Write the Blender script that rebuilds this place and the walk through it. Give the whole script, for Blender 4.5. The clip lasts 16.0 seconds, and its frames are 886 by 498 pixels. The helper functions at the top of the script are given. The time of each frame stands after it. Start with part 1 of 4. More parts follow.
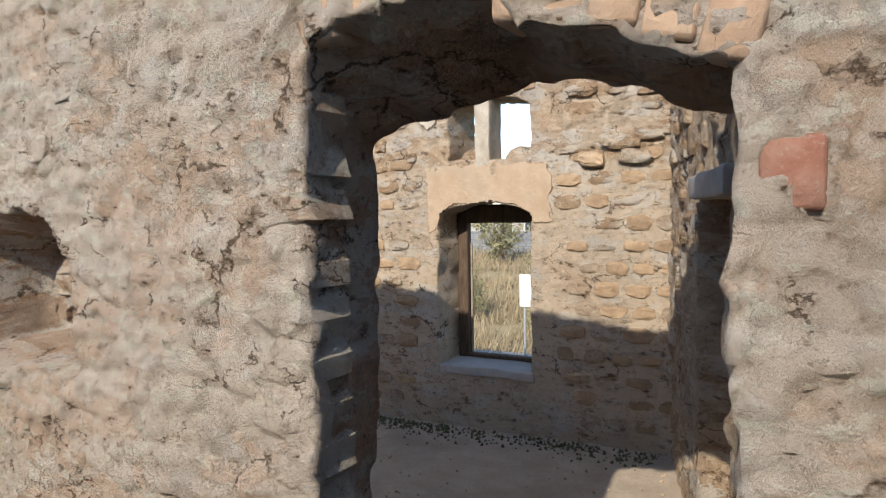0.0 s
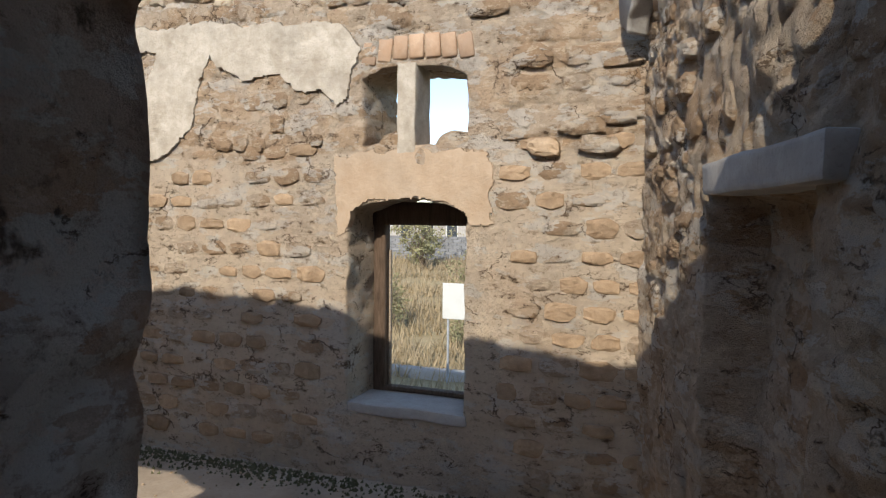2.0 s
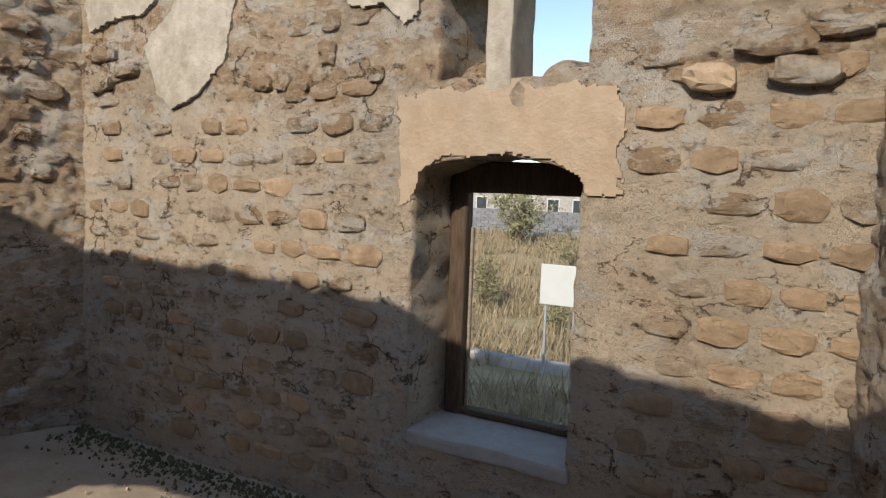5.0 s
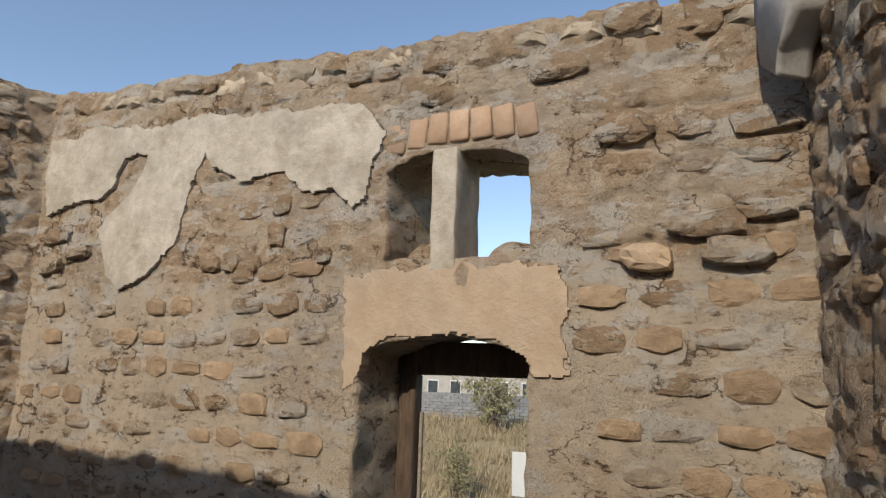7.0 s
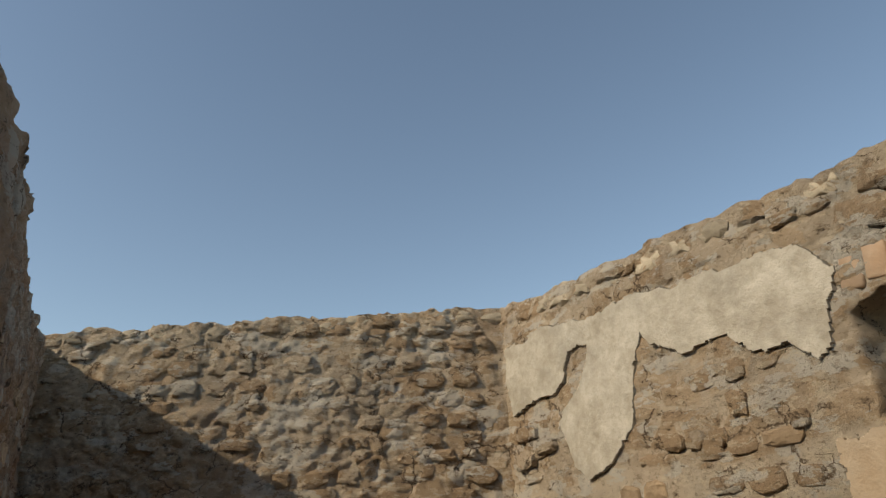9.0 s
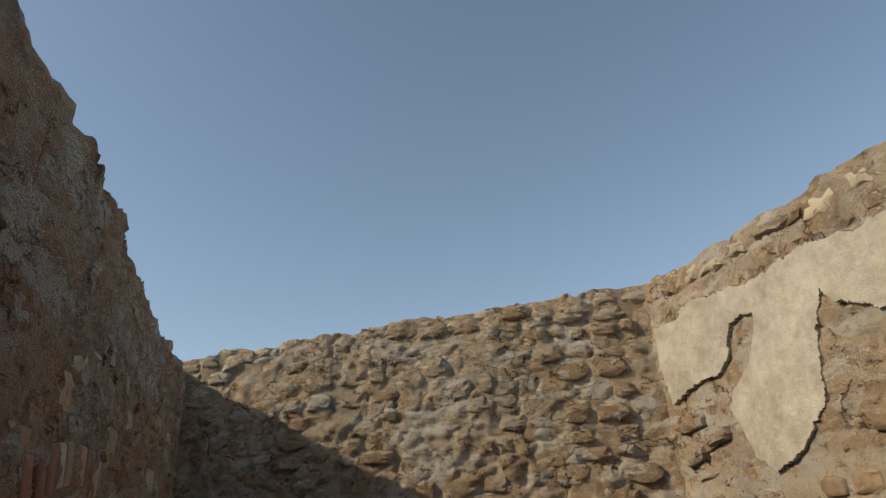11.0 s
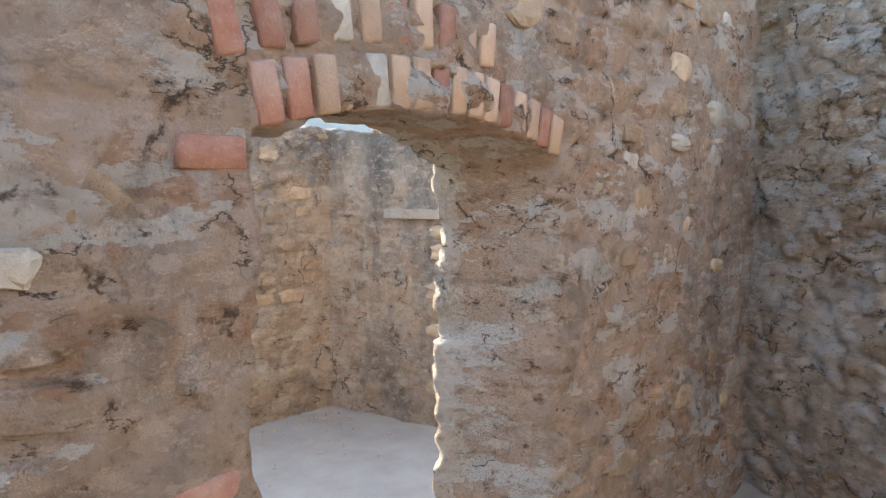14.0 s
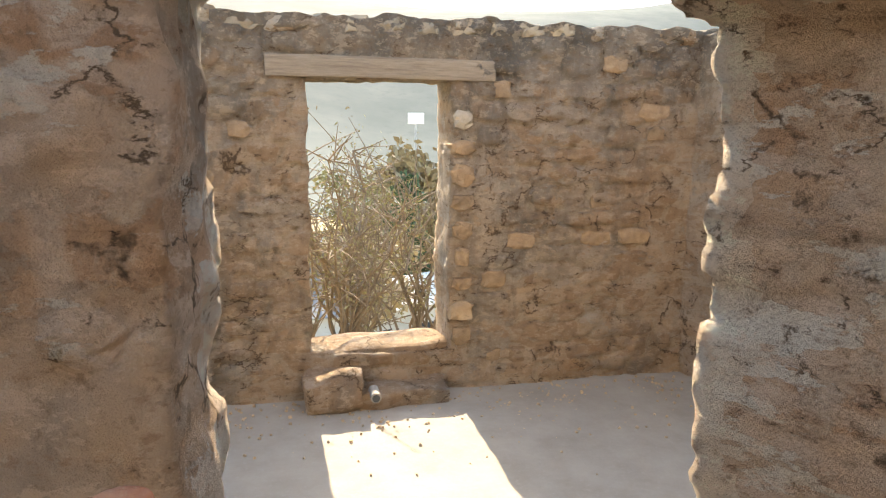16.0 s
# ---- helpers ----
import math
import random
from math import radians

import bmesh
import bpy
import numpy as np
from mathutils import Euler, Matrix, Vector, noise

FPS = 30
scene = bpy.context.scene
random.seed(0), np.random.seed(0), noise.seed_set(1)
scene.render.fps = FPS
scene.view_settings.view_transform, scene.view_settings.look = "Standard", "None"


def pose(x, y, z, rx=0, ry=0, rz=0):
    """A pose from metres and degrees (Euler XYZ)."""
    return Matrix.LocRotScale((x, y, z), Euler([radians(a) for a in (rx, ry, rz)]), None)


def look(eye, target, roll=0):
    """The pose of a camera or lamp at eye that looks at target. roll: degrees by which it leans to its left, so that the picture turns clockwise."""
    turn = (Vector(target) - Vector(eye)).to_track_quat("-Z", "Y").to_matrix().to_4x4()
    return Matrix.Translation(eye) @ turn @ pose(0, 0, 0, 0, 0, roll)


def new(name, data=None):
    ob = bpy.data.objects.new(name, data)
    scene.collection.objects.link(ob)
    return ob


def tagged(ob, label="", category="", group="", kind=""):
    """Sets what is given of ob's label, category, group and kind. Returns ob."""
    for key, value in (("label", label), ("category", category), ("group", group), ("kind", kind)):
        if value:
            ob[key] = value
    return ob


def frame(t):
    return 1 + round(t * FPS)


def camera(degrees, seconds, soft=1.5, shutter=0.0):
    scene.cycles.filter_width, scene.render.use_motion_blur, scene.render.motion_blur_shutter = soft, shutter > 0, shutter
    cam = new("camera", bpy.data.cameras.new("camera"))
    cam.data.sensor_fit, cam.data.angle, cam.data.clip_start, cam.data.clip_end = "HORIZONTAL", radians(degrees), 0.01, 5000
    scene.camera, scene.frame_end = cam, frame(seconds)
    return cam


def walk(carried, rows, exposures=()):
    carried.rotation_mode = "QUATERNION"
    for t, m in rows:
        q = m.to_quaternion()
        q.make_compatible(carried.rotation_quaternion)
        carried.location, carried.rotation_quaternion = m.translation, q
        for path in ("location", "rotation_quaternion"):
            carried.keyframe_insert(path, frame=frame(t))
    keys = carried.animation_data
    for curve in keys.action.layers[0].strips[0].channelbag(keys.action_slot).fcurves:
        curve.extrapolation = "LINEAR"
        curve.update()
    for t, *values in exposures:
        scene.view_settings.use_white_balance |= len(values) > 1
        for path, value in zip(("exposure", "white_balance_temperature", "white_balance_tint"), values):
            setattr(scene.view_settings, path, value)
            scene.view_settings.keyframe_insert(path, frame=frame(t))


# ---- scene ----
cam = camera(66.5, 16.0, soft=1.2)
PATH = [
    (0, (3.028, -0.5, 1.616), (2.098, 1.268, 1.517), -0.9),
    (0.5, (2.938, -0.273, 1.638), (2.012, 1.496, 1.52), -0.1),
    (1, (2.799, -0.02, 1.64), (1.926, 1.776, 1.526), 0.5),
    (1.5, (2.686, 0.251, 1.612), (1.936, 2.101, 1.484), 0.7),
    (2, (2.576, 0.476, 1.588), (1.86, 2.342, 1.501), 0.5),
    (2.5, (2.439, 0.651, 1.574), (1.818, 2.55, 1.48), 0.7),
    (3, (2.391, 0.811, 1.598), (1.816, 2.722, 1.462), -0.4),
    (3.5, (2.355, 1.049, 1.601), (1.622, 2.898, 1.385), -1.1),
    (3.7, (2.315, 1.129, 1.627), (1.456, 2.921, 1.4), -1.5),
    (5.8, (2.114, 1.693, 1.521), (1.124, 3.43, 1.537), 3.7),
    (6, (2.138, 1.684, 1.525), (1.168, 3.429, 1.627), 3.6),
    (6.5, (2.178, 1.705, 1.53), (1.257, 3.467, 1.744), 2.4),
    (7, (2.213, 1.722, 1.548), (1.297, 3.461, 1.917), 1.9),
    (7.5, (2.223, 1.689, 1.581), (1.27, 3.379, 2.067), 1.2),
    (8, (2.194, 1.641, 1.629), (1.05, 3.189, 2.175), -0.8),
    (8.5, (2.163, 1.574, 1.677), (0.697, 2.763, 2.339), -1.7),
    (9, (2.149, 1.584, 1.676), (0.522, 2.439, 2.466), -2.4),
    (9.2, (2.146, 1.584, 1.677), (0.504, 2.376, 2.499), -3.0),
    (11.5, (1.701, 1.96, 1.713), (-0.144, 2.297, 2.409), -3.1),
    (12, (1.604, 2.136, 1.688), (-0.361, 2.284, 2.03), -0.2),
    (12.5, (1.444, 2.209, 1.639), (-0.555, 2.169, 1.699), 0.2),
    (13, (1.191, 2.257, 1.624), (-0.76, 1.815, 1.599), 1.3),
    (13.5, (0.944, 2.343, 1.603), (-0.838, 1.437, 1.528), 0.3),
    (14, (0.67, 2.408, 1.608), (-0.829, 1.093, 1.457), 0.4),
    (14.5, (0.423, 2.369, 1.57), (-0.871, 0.853, 1.406), 2.4),
    (15, (0.176, 2.31, 1.548), (-0.793, 0.577, 1.306), -0.3),
    (15.5, (-0.054, 2.261, 1.539), (-0.636, 0.373, 1.225), -0.1),
    (16, (-0.215, 2.094, 1.512), (-0.659, 0.174, 1.168), 0.5),
]
walk(cam, [(t, look(eye, target, roll)) for t, eye, target, roll in PATH],
     exposures=[(0, 0.75, 6800, 10), (1, 0.75, 6800, 10), (2.5, 0.55, 6900, 10), (3.5, 0.5, 6900, 10), (6, 0.3, 7100, 10), (7, 0.15, 7100, 10), (8, -0.05, 8900, 8), (9.2, -0.05, 8100, 6), (11.5, 0.05, 8600, 8), (12, 0.7, 9600, 8), (12.5, 1.75, 9600, 8), (13, 2.25, 9300, 9), (13.5, 2.65, 8600, 8), (14, 2.95, 7000, 8), (14.5, 2.95, 7100, 8), (15, 2.8, 7600, 8), (16, 2.5, 8900, 10)])

# ---- world and sun ----
SUN_EL, SUN_DX = math.atan(0.63), -0.03
world = bpy.data.worlds.new("sky")
scene.world = world
world.use_nodes = True
wn = world.node_tree
sky = wn.nodes.new("ShaderNodeTexSky")
sky.sky_type, sky.sun_disc = "NISHITA", False
sky.sun_elevation, sky.sun_rotation = SUN_EL, radians(180)
sky.air_density, sky.dust_density, sky.ozone_density = 0.9, 0.4, 2.0
wn.links.new(sky.outputs[0], wn.nodes["Background"].inputs[0])
wn.nodes["Background"].inputs[1].default_value = 0.18
sun = new("sun", bpy.data.lights.new("sun", "SUN"))
sun.data.energy, sun.data.angle, sun.data.color = 3.2, radians(0.6), (1.0, 0.94, 0.86)
sun.matrix_world = look((0, -6, 6 * 0.63 + 2), (SUN_DX * 6, 0, 2))


# ---- materials ----
def material(name, rough=0.95):
    m = bpy.data.materials.new(name)
    m.use_nodes = True
    m.node_tree.nodes["Principled BSDF"].inputs["Roughness"].default_value = rough
    m.node_tree.nodes["Principled BSDF"].inputs["Specular IOR Level"].default_value = 0.2
    return m


def nd(m, kind, **kw):
    n = m.node_tree.nodes.new(kind)
    for k, v in kw.items():
        if k in n.inputs:
            n.inputs[k].default_value = v
    return n


def ln(m, a, b):
    m.node_tree.links.new(a, b)


def coords(m, scale=(1, 1, 1), world_space=True):
    mp = nd(m, "ShaderNodeMapping", Scale=scale)
    src = nd(m, "ShaderNodeNewGeometry").outputs["Position"] if world_space else nd(m, "ShaderNodeTexCoord").outputs["Object"]
    ln(m, src, mp.inputs[0])
    return mp.outputs[0]


def fbm(m, vec, scale, detail=6, rough=0.6):
    n = nd(m, "ShaderNodeTexNoise", Scale=scale, Detail=detail, Roughness=rough)
    ln(m, vec, n.inputs["Vector"])
    return n.outputs["Fac"]


def ramp(m, fac, *stops):
    r = nd(m, "ShaderNodeValToRGB")
    el = r.color_ramp.elements
    while len(el) < len(stops):
        el.new(0.5)
    for e, (p, c) in zip(el, stops):
        e.position = p
        e.color = (*c, 1) if len(c) == 3 else c
    ln(m, fac, r.inputs[0])
    return r.outputs[0]


def grey(v):
    return (v, v, v)


def mixc(m, fac, a, b, mode="MIX"):
    n = m.node_tree.nodes.new("ShaderNodeMix")
    n.data_type, n.blend_type = "RGBA", mode
    for sock, v in ((n.inputs[0], fac), (n.inputs[6], a), (n.inputs[7], b)):
        if isinstance(v, (int, float)):
            sock.default_value = v
        elif isinstance(v, tuple):
            sock.default_value = (*v, 1)
        else:
            ln(m, v, sock)
    return n.outputs[2]


def bump(m, height, strength, dist, prev=None):
    b = nd(m, "ShaderNodeBump", Strength=strength, Distance=dist)
    ln(m, height, b.inputs["Height"])
    if prev is not None:
        ln(m, prev, b.inputs["Normal"])
    return b.outputs[0]


def finish(m, color, normal=None):
    p = m.node_tree.nodes["Principled BSDF"]
    ln(m, color, p.inputs["Base Color"])
    if normal is not None:
        ln(m, normal, p.inputs["Normal"])
    return m


def calc(m, op, a, b):
    n = m.node_tree.nodes.new("ShaderNodeMath")
    n.operation = op
    for sock, v in zip(n.inputs, (a, b)):
        if isinstance(v, (int, float)):
            sock.default_value = v
        else:
            ln(m, v, sock)
    return n.outputs[0]


def cracks(m, v, scale, warp=0.1, width=0.03):
    """Thin broken lines: 0 in the crack, 1 beside it."""
    n = nd(m, "ShaderNodeTexNoise", Scale=scale * 1.7, Detail=5.0, Roughness=0.65)
    ln(m, v, n.inputs["Vector"])
    t = nd(m, "ShaderNodeTexVoronoi", Scale=scale)
    t.feature = "DISTANCE_TO_EDGE"
    ln(m, mixc(m, warp, v, n.outputs["Color"]), t.inputs["Vector"])
    return ramp(m, t.outputs["Distance"], (width * 0.2, grey(0)), (width, grey(1)))


def masonry(name, stone_a, stone_b, mortar, plaster, cover, grime=0.35, white=0.0, lichen=None):
    """Rubble masonry under worn mortar: the mesh carries a tone for each stone and the joint between them."""
    m = material(name)
    v = coords(m)
    tone = nd(m, "ShaderNodeAttribute")
    tone.attribute_name = "tone"
    joint = nd(m, "ShaderNodeAttribute")
    joint.attribute_name = "joint"
    big, mid, fine = fbm(m, v, 0.9, 5), fbm(m, v, 5, 8, 0.68), fbm(m, v, 30, 8, 0.75)
    patch = fbm(m, coords(m, (1, 1, 1.5)), 2.3, 10, 0.66)
    grain = fbm(m, v, 120, 5, 0.75)
    stone = mixc(m, tone.outputs["Fac"], stone_a, stone_b)
    stone = mixc(m, ramp(m, mid, (0.32, grey(0.45)), (0.5, grey(0))), stone, tuple(q * f for q, f in zip(stone_a, (0.72, 0.66, 0.6))))
    c = mixc(m, ramp(m, joint.outputs["Fac"], (0.35, grey(0)), (0.65, grey(0.9))), stone, mortar)
    # sheets of mortar with sharp broken edges
    sheet_in = calc(m, "ADD", calc(m, "MULTIPLY", big, 0.5), calc(m, "MULTIPLY", patch, 0.7))
    edge = 0.655 - cover * 0.12
    cov = ramp(m, sheet_in, (edge, grey(0)), (edge + 0.008, grey(1)))
    c = mixc(m, calc(m, "MULTIPLY", cov, 0.85), c, mixc(m, ramp(m, mid, (0.4, grey(0)), (0.62, grey(1))), plaster, tuple(q * 0.8 for q in plaster)))
    coat = nd(m, "ShaderNodeAttribute")
    coat.attribute_name = "coat"
    c = mixc(m, calc(m, "MULTIPLY", coat.outputs["Fac"], ramp(m, patch, (0.42, grey(0.35)), (0.5, grey(0.85)))), c, (0.71, 0.58, 0.43))
    n = bump(m, mid, 0.9, 0.03)
    n = bump(m, cov, 0.8, 0.012, n)
    if white:
        w = fbm(m, coords(m, (1, 1, 2.4)), 3.6, 9, 0.62)
        wm = ramp(m, w, (0.535, grey(0)), (0.55, grey(1)))
        c = mixc(m, calc(m, "MULTIPLY", wm, white), c, (0.70, 0.64, 0.55))
        n = bump(m, wm, 0.6, 0.006, n)
    hue = fbm(m, v, 1.4, 6, 0.6)
    c = mixc(m, ramp(m, hue, (0.53, grey(0)), (0.68, grey(0.35))), c, (0.54, 0.34, 0.20))
    streak = fbm(m, coords(m, (1, 1, 0.45)), 2.2, 8, 0.7)
    c = mixc(m, ramp(m, streak, (0.5, grey(0)), (0.62, grey(grime))), c, (0.19, 0.175, 0.155))
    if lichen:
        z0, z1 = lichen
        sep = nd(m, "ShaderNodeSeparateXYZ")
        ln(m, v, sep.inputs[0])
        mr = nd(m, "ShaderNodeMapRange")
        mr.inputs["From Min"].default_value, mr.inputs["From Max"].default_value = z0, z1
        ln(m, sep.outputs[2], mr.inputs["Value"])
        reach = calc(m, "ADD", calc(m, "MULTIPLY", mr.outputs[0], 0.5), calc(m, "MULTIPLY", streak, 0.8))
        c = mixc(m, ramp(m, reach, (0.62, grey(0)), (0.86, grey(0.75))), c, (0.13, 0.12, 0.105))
    c = mixc(m, ramp(m, fine, (0.33, grey(0.8)), (0.44, grey(0))), c, (0.27, 0.185, 0.12))
    c = mixc(m, ramp(m, fine, (0.54, grey(0)), (0.68, grey(0.45))), c, (0.74, 0.65, 0.53))
    pits = nd(m, "ShaderNodeTexVoronoi", Scale=17.0)
    ln(m, v, pits.inputs["Vector"])
    hole = ramp(m, calc(m, "ADD", pits.outputs["Distance"], calc(m, "MULTIPLY", ramp(m, mid, (0.38, grey(0)), (0.47, grey(1))), 0.3)), (0.06, grey(0)), (0.16, grey(1)))
    c = mixc(m, hole, (0.10, 0.07, 0.045), c)
    large = calc(m, "MAXIMUM", cracks(m, v, 3.4, 0.2, 0.026), ramp(m, patch, (0.42, grey(0)), (0.45, grey(1))))
    small = calc(m, "MAXIMUM", cracks(m, coords(m, (0.7, 0.7, 1.3)), 8.5, 0.12, 0.035), ramp(m, mid, (0.42, grey(0)), (0.45, grey(1))))
    gaps_and_shade = calc(m, "MULTIPLY", large, small)
    # low values paint small shadows under broken edges, high ones pale mortar
    chip_shade = fbm(m, coords(m, (1, 1, 2.0)), 11, 9, 0.72)
    gaps_and_shade = calc(m, "MULTIPLY", gaps_and_shade, ramp(m, chip_shade, (0.335, grey(0)), (0.365, grey(1))))
    c = mixc(m, ramp(m, chip_shade, (0.40, grey(0.5)), (0.44, grey(0))), c, tuple(q * 0.68 for q in stone_a))
    c = mixc(m, ramp(m, chip_shade, (0.55, grey(0)), (0.58, grey(0.55))), c, tuple(min(0.75, q * 1.18) for q in mortar))
    # cracks and the painted chip shadows get one dark brown
    c = mixc(m, gaps_and_shade, (0.17, 0.115, 0.075), c)
    n = bump(m, chip_shade, 0.9, 0.03, n)
    n = bump(m, gaps_and_shade, 0.8, 0.014, n)
    n = bump(m, fine, 1.0, 0.014, n)
    n = bump(m, hole, 0.7, 0.012, n)
    n = bump(m, grain, 1.0, 0.006, n)
    return finish(m, c, n)


def plain(name, a, b, scale=8.0, strength=0.5, rough=0.9, dark=(0.2, 0.17, 0.14), vary=0.0, stretch=(1, 1, 1), local=False, dirt=0.6):
    """A worn solid surface: two colours, dirt, grain, and a shade of its own for each object."""
    m = material(name, rough)
    v = coords(m, stretch, not local)
    big, mid, fine = fbm(m, v, scale * 0.3, 5), fbm(m, v, scale, 7, 0.65), fbm(m, v, scale * 9, 5, 0.7)
    c = mixc(m, ramp(m, mid, (0.35, grey(0)), (0.68, grey(1))), a, b)
    c = mixc(m, ramp(m, big, (0.5, grey(0)), (0.72, grey(dirt))), c, dark)
    c = mixc(m, ramp(m, fine, (0.3, grey(0.5)), (0.46, grey(0))), c, dark)
    if vary:
        info = nd(m, "ShaderNodeObjectInfo")
        hs = nd(m, "ShaderNodeHueSaturation")
        mr = nd(m, "ShaderNodeMapRange")
        mr.inputs["To Min"].default_value, mr.inputs["To Max"].default_value = 1 - vary, 1 + vary
        ln(m, info.outputs["Random"], mr.inputs["Value"])
        ln(m, mr.outputs[0], hs.inputs["Value"])
        ln(m, c, hs.inputs["Color"])
        c = hs.outputs[0]
    n = bump(m, mid, strength, 0.02)
    n = bump(m, fine, strength, 0.005, n)
    return finish(m, c, n)


SAND_WALL = masonry("sandy_rubble", (0.48, 0.33, 0.205), (0.62, 0.46, 0.31), (0.66, 0.53, 0.39), (0.64, 0.51, 0.375), 0.45, 0.22, 0.8)
OUTER_WALL = masonry("pale_plastered_rubble", (0.62, 0.455, 0.325), (0.72, 0.57, 0.44), (0.74, 0.61, 0.49), (0.74, 0.63, 0.51), 0.75, 0.12, 0.5)
INNER_WALL = masonry("brown_rubble", (0.52, 0.32, 0.20), (0.62, 0.44, 0.30), (0.61, 0.465, 0.355), (0.60, 0.45, 0.33), 0.5, 0.55, 0.9)
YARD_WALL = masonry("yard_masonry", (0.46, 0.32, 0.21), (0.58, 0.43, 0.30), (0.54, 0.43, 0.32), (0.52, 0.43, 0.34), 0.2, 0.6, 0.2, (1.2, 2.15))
STONE = plain("sand_stone", (0.42, 0.30, 0.19), (0.54, 0.41, 0.28), 14, 0.8, 0.95, (0.22, 0.17, 0.12), 0.22)
STONE_CAP = plain("weathered_cap_stone", (0.36, 0.30, 0.22), (0.46, 0.38, 0.28), 12, 0.9, 0.95, (0.14, 0.125, 0.105), 0.25)
ADOBE = plain("brown_block", (0.42, 0.29, 0.18), (0.54, 0.395, 0.26), 22, 1.4, 0.95, (0.2, 0.14, 0.09), 0.16)
BRICK_RED = plain("red_brick", (0.27, 0.115, 0.075), (0.36, 0.20, 0.14), 14, 0.5, 0.9, (0.36, 0.29, 0.22), 0.2)
BRICK_BUFF = plain("buff_brick", (0.40, 0.26, 0.165), (0.47, 0.335, 0.23), 14, 0.5, 0.9, (0.3, 0.22, 0.16), 0.15)
PLASTER = plain("old_white_plaster", (0.36, 0.31, 0.24), (0.54, 0.485, 0.40), 9, 0.8, 0.85, (0.27, 0.24, 0.195), 0.0)
CREAM = plain("cream_render", (0.39, 0.285, 0.19), (0.47, 0.36, 0.255), 9, 0.8, 0.9, (0.40, 0.33, 0.25), 0.0)
CONCRETE = plain("grey_concrete", (0.36, 0.34, 0.31), (0.44, 0.42, 0.38), 9, 0.35, 0.85, (0.24, 0.22, 0.2), 0.05)
TIMBER = plain("weathered_timber", (0.30, 0.24, 0.18), (0.42, 0.35, 0.27), 10, 0.6, 0.85, (0.16, 0.12, 0.09), 0.1, (1, 6, 12))
DARK_TIMBER = plain("dark_timber", (0.09, 0.06, 0.04), (0.15, 0.105, 0.075), 12, 0.6, 0.8, (0.05, 0.035, 0.025), 0.1, (6, 6, 1))
DIRT = plain("dirt_floor", (0.36, 0.29, 0.215), (0.44, 0.365, 0.28), 5, 0.6, 0.97, (0.22, 0.17, 0.12), 0.0)
SCREED = plain("cement_floor", (0.31, 0.275, 0.23), (0.38, 0.345, 0.295), 4, 0.3, 0.9, (0.38, 0.35, 0.31), 0.0)
DRY_EARTH = plain("dry_grass_earth", (0.30, 0.235, 0.13), (0.42, 0.34, 0.2), 1.5, 0.8, 0.97, (0.17, 0.15, 0.075), 0.0)
MOSS = plain("dark_moss", (0.10, 0.11, 0.055), (0.17, 0.15, 0.09), 30, 0.9, 0.97, (0.05, 0.04, 0.02), 0.0)
STRAW = plain("dry_grass", (0.27, 0.21, 0.13), (0.38, 0.31, 0.2), 20, 0.2, 0.95, (0.25, 0.2, 0.1), 0.2)
LEAF = plain("dusty_leaves", (0.22, 0.215, 0.11), (0.36, 0.33, 0.18), 3, 0.2, 0.8, (0.07, 0.07, 0.03), 0.2)
LEAF_DARK = plain("conifer_leaves", (0.04, 0.075, 0.04), (0.07, 0.11, 0.06), 2, 0.2, 0.8, (0.03, 0.045, 0.025), 0.2)
TWIG = plain("twig_bark", (0.17, 0.13, 0.09), (0.26, 0.2, 0.15), 20, 0.3, 0.9, (0.1, 0.08, 0.06), 0.1)
WHITE_PAINT = plain("white_paint", (0.56, 0.57, 0.54), (0.62, 0.63, 0.6), 4, 0.05, 0.5, (0.6, 0.6, 0.57), 0.0, dirt=0.2)
BLOCK_GREY = plain("grey_block", (0.20, 0.205, 0.21), (0.27, 0.275, 0.28), 3, 0.2, 0.9, (0.15, 0.155, 0.155), 0.12)
# distance haze is mixed into this bluish woods colour; no air is modelled
HAZE_TINT_HILL = plain("haze_tinted_woods", (0.06, 0.085, 0.085), (0.10, 0.12, 0.115), 0.03, 0.0, 1.0, (0.045, 0.065, 0.07), 0.0)
METAL = plain("painted_metal", (0.3, 0.32, 0.34), (0.4, 0.42, 0.43), 5, 0.1, 0.5, (0.2, 0.2, 0.2), 0.0)
DARK_GLASS = plain("dark_glass", (0.05, 0.06, 0.07), (0.08, 0.09, 0.1), 3, 0.0, 0.1, (0.04, 0.05, 0.05), 0.0)
POOL = plain("green_water", (0.02, 0.14, 0.13), (0.03, 0.18, 0.17), 2, 0.05, 0.4, (0.04, 0.13, 0.12), 0.0)


# ---- shape helpers ----
def rnd3(i, j, k, s):
    h = (i * 374761393 + j * 668265263 + k * 2147483647 + s * 1274126177) & 0xFFFFFFFF
    h = ((h ^ (h >> 13)) * 1274126177) & 0xFFFFFFFF
    return ((h ^ (h >> 16)) & 0xFFFF) / 65535.0


def vnoise(p, s=0):
    """Smooth lattice noise of an n x 3 array, about -1 to 1."""
    b = np.floor(p).astype(np.int64)
    f = p - b
    f = f * f * (3 - 2 * f)
    out = 0
    for dx in (0, 1):
        for dy in (0, 1):
            for dz in (0, 1):
                w = (f[:, 0] if dx else 1 - f[:, 0]) * (f[:, 1] if dy else 1 - f[:, 1]) * (f[:, 2] if dz else 1 - f[:, 2])
                out = out + w * rnd3(b[:, 0] + dx, b[:, 1] + dy, b[:, 2] + dz, s)
    return out * 2 - 1


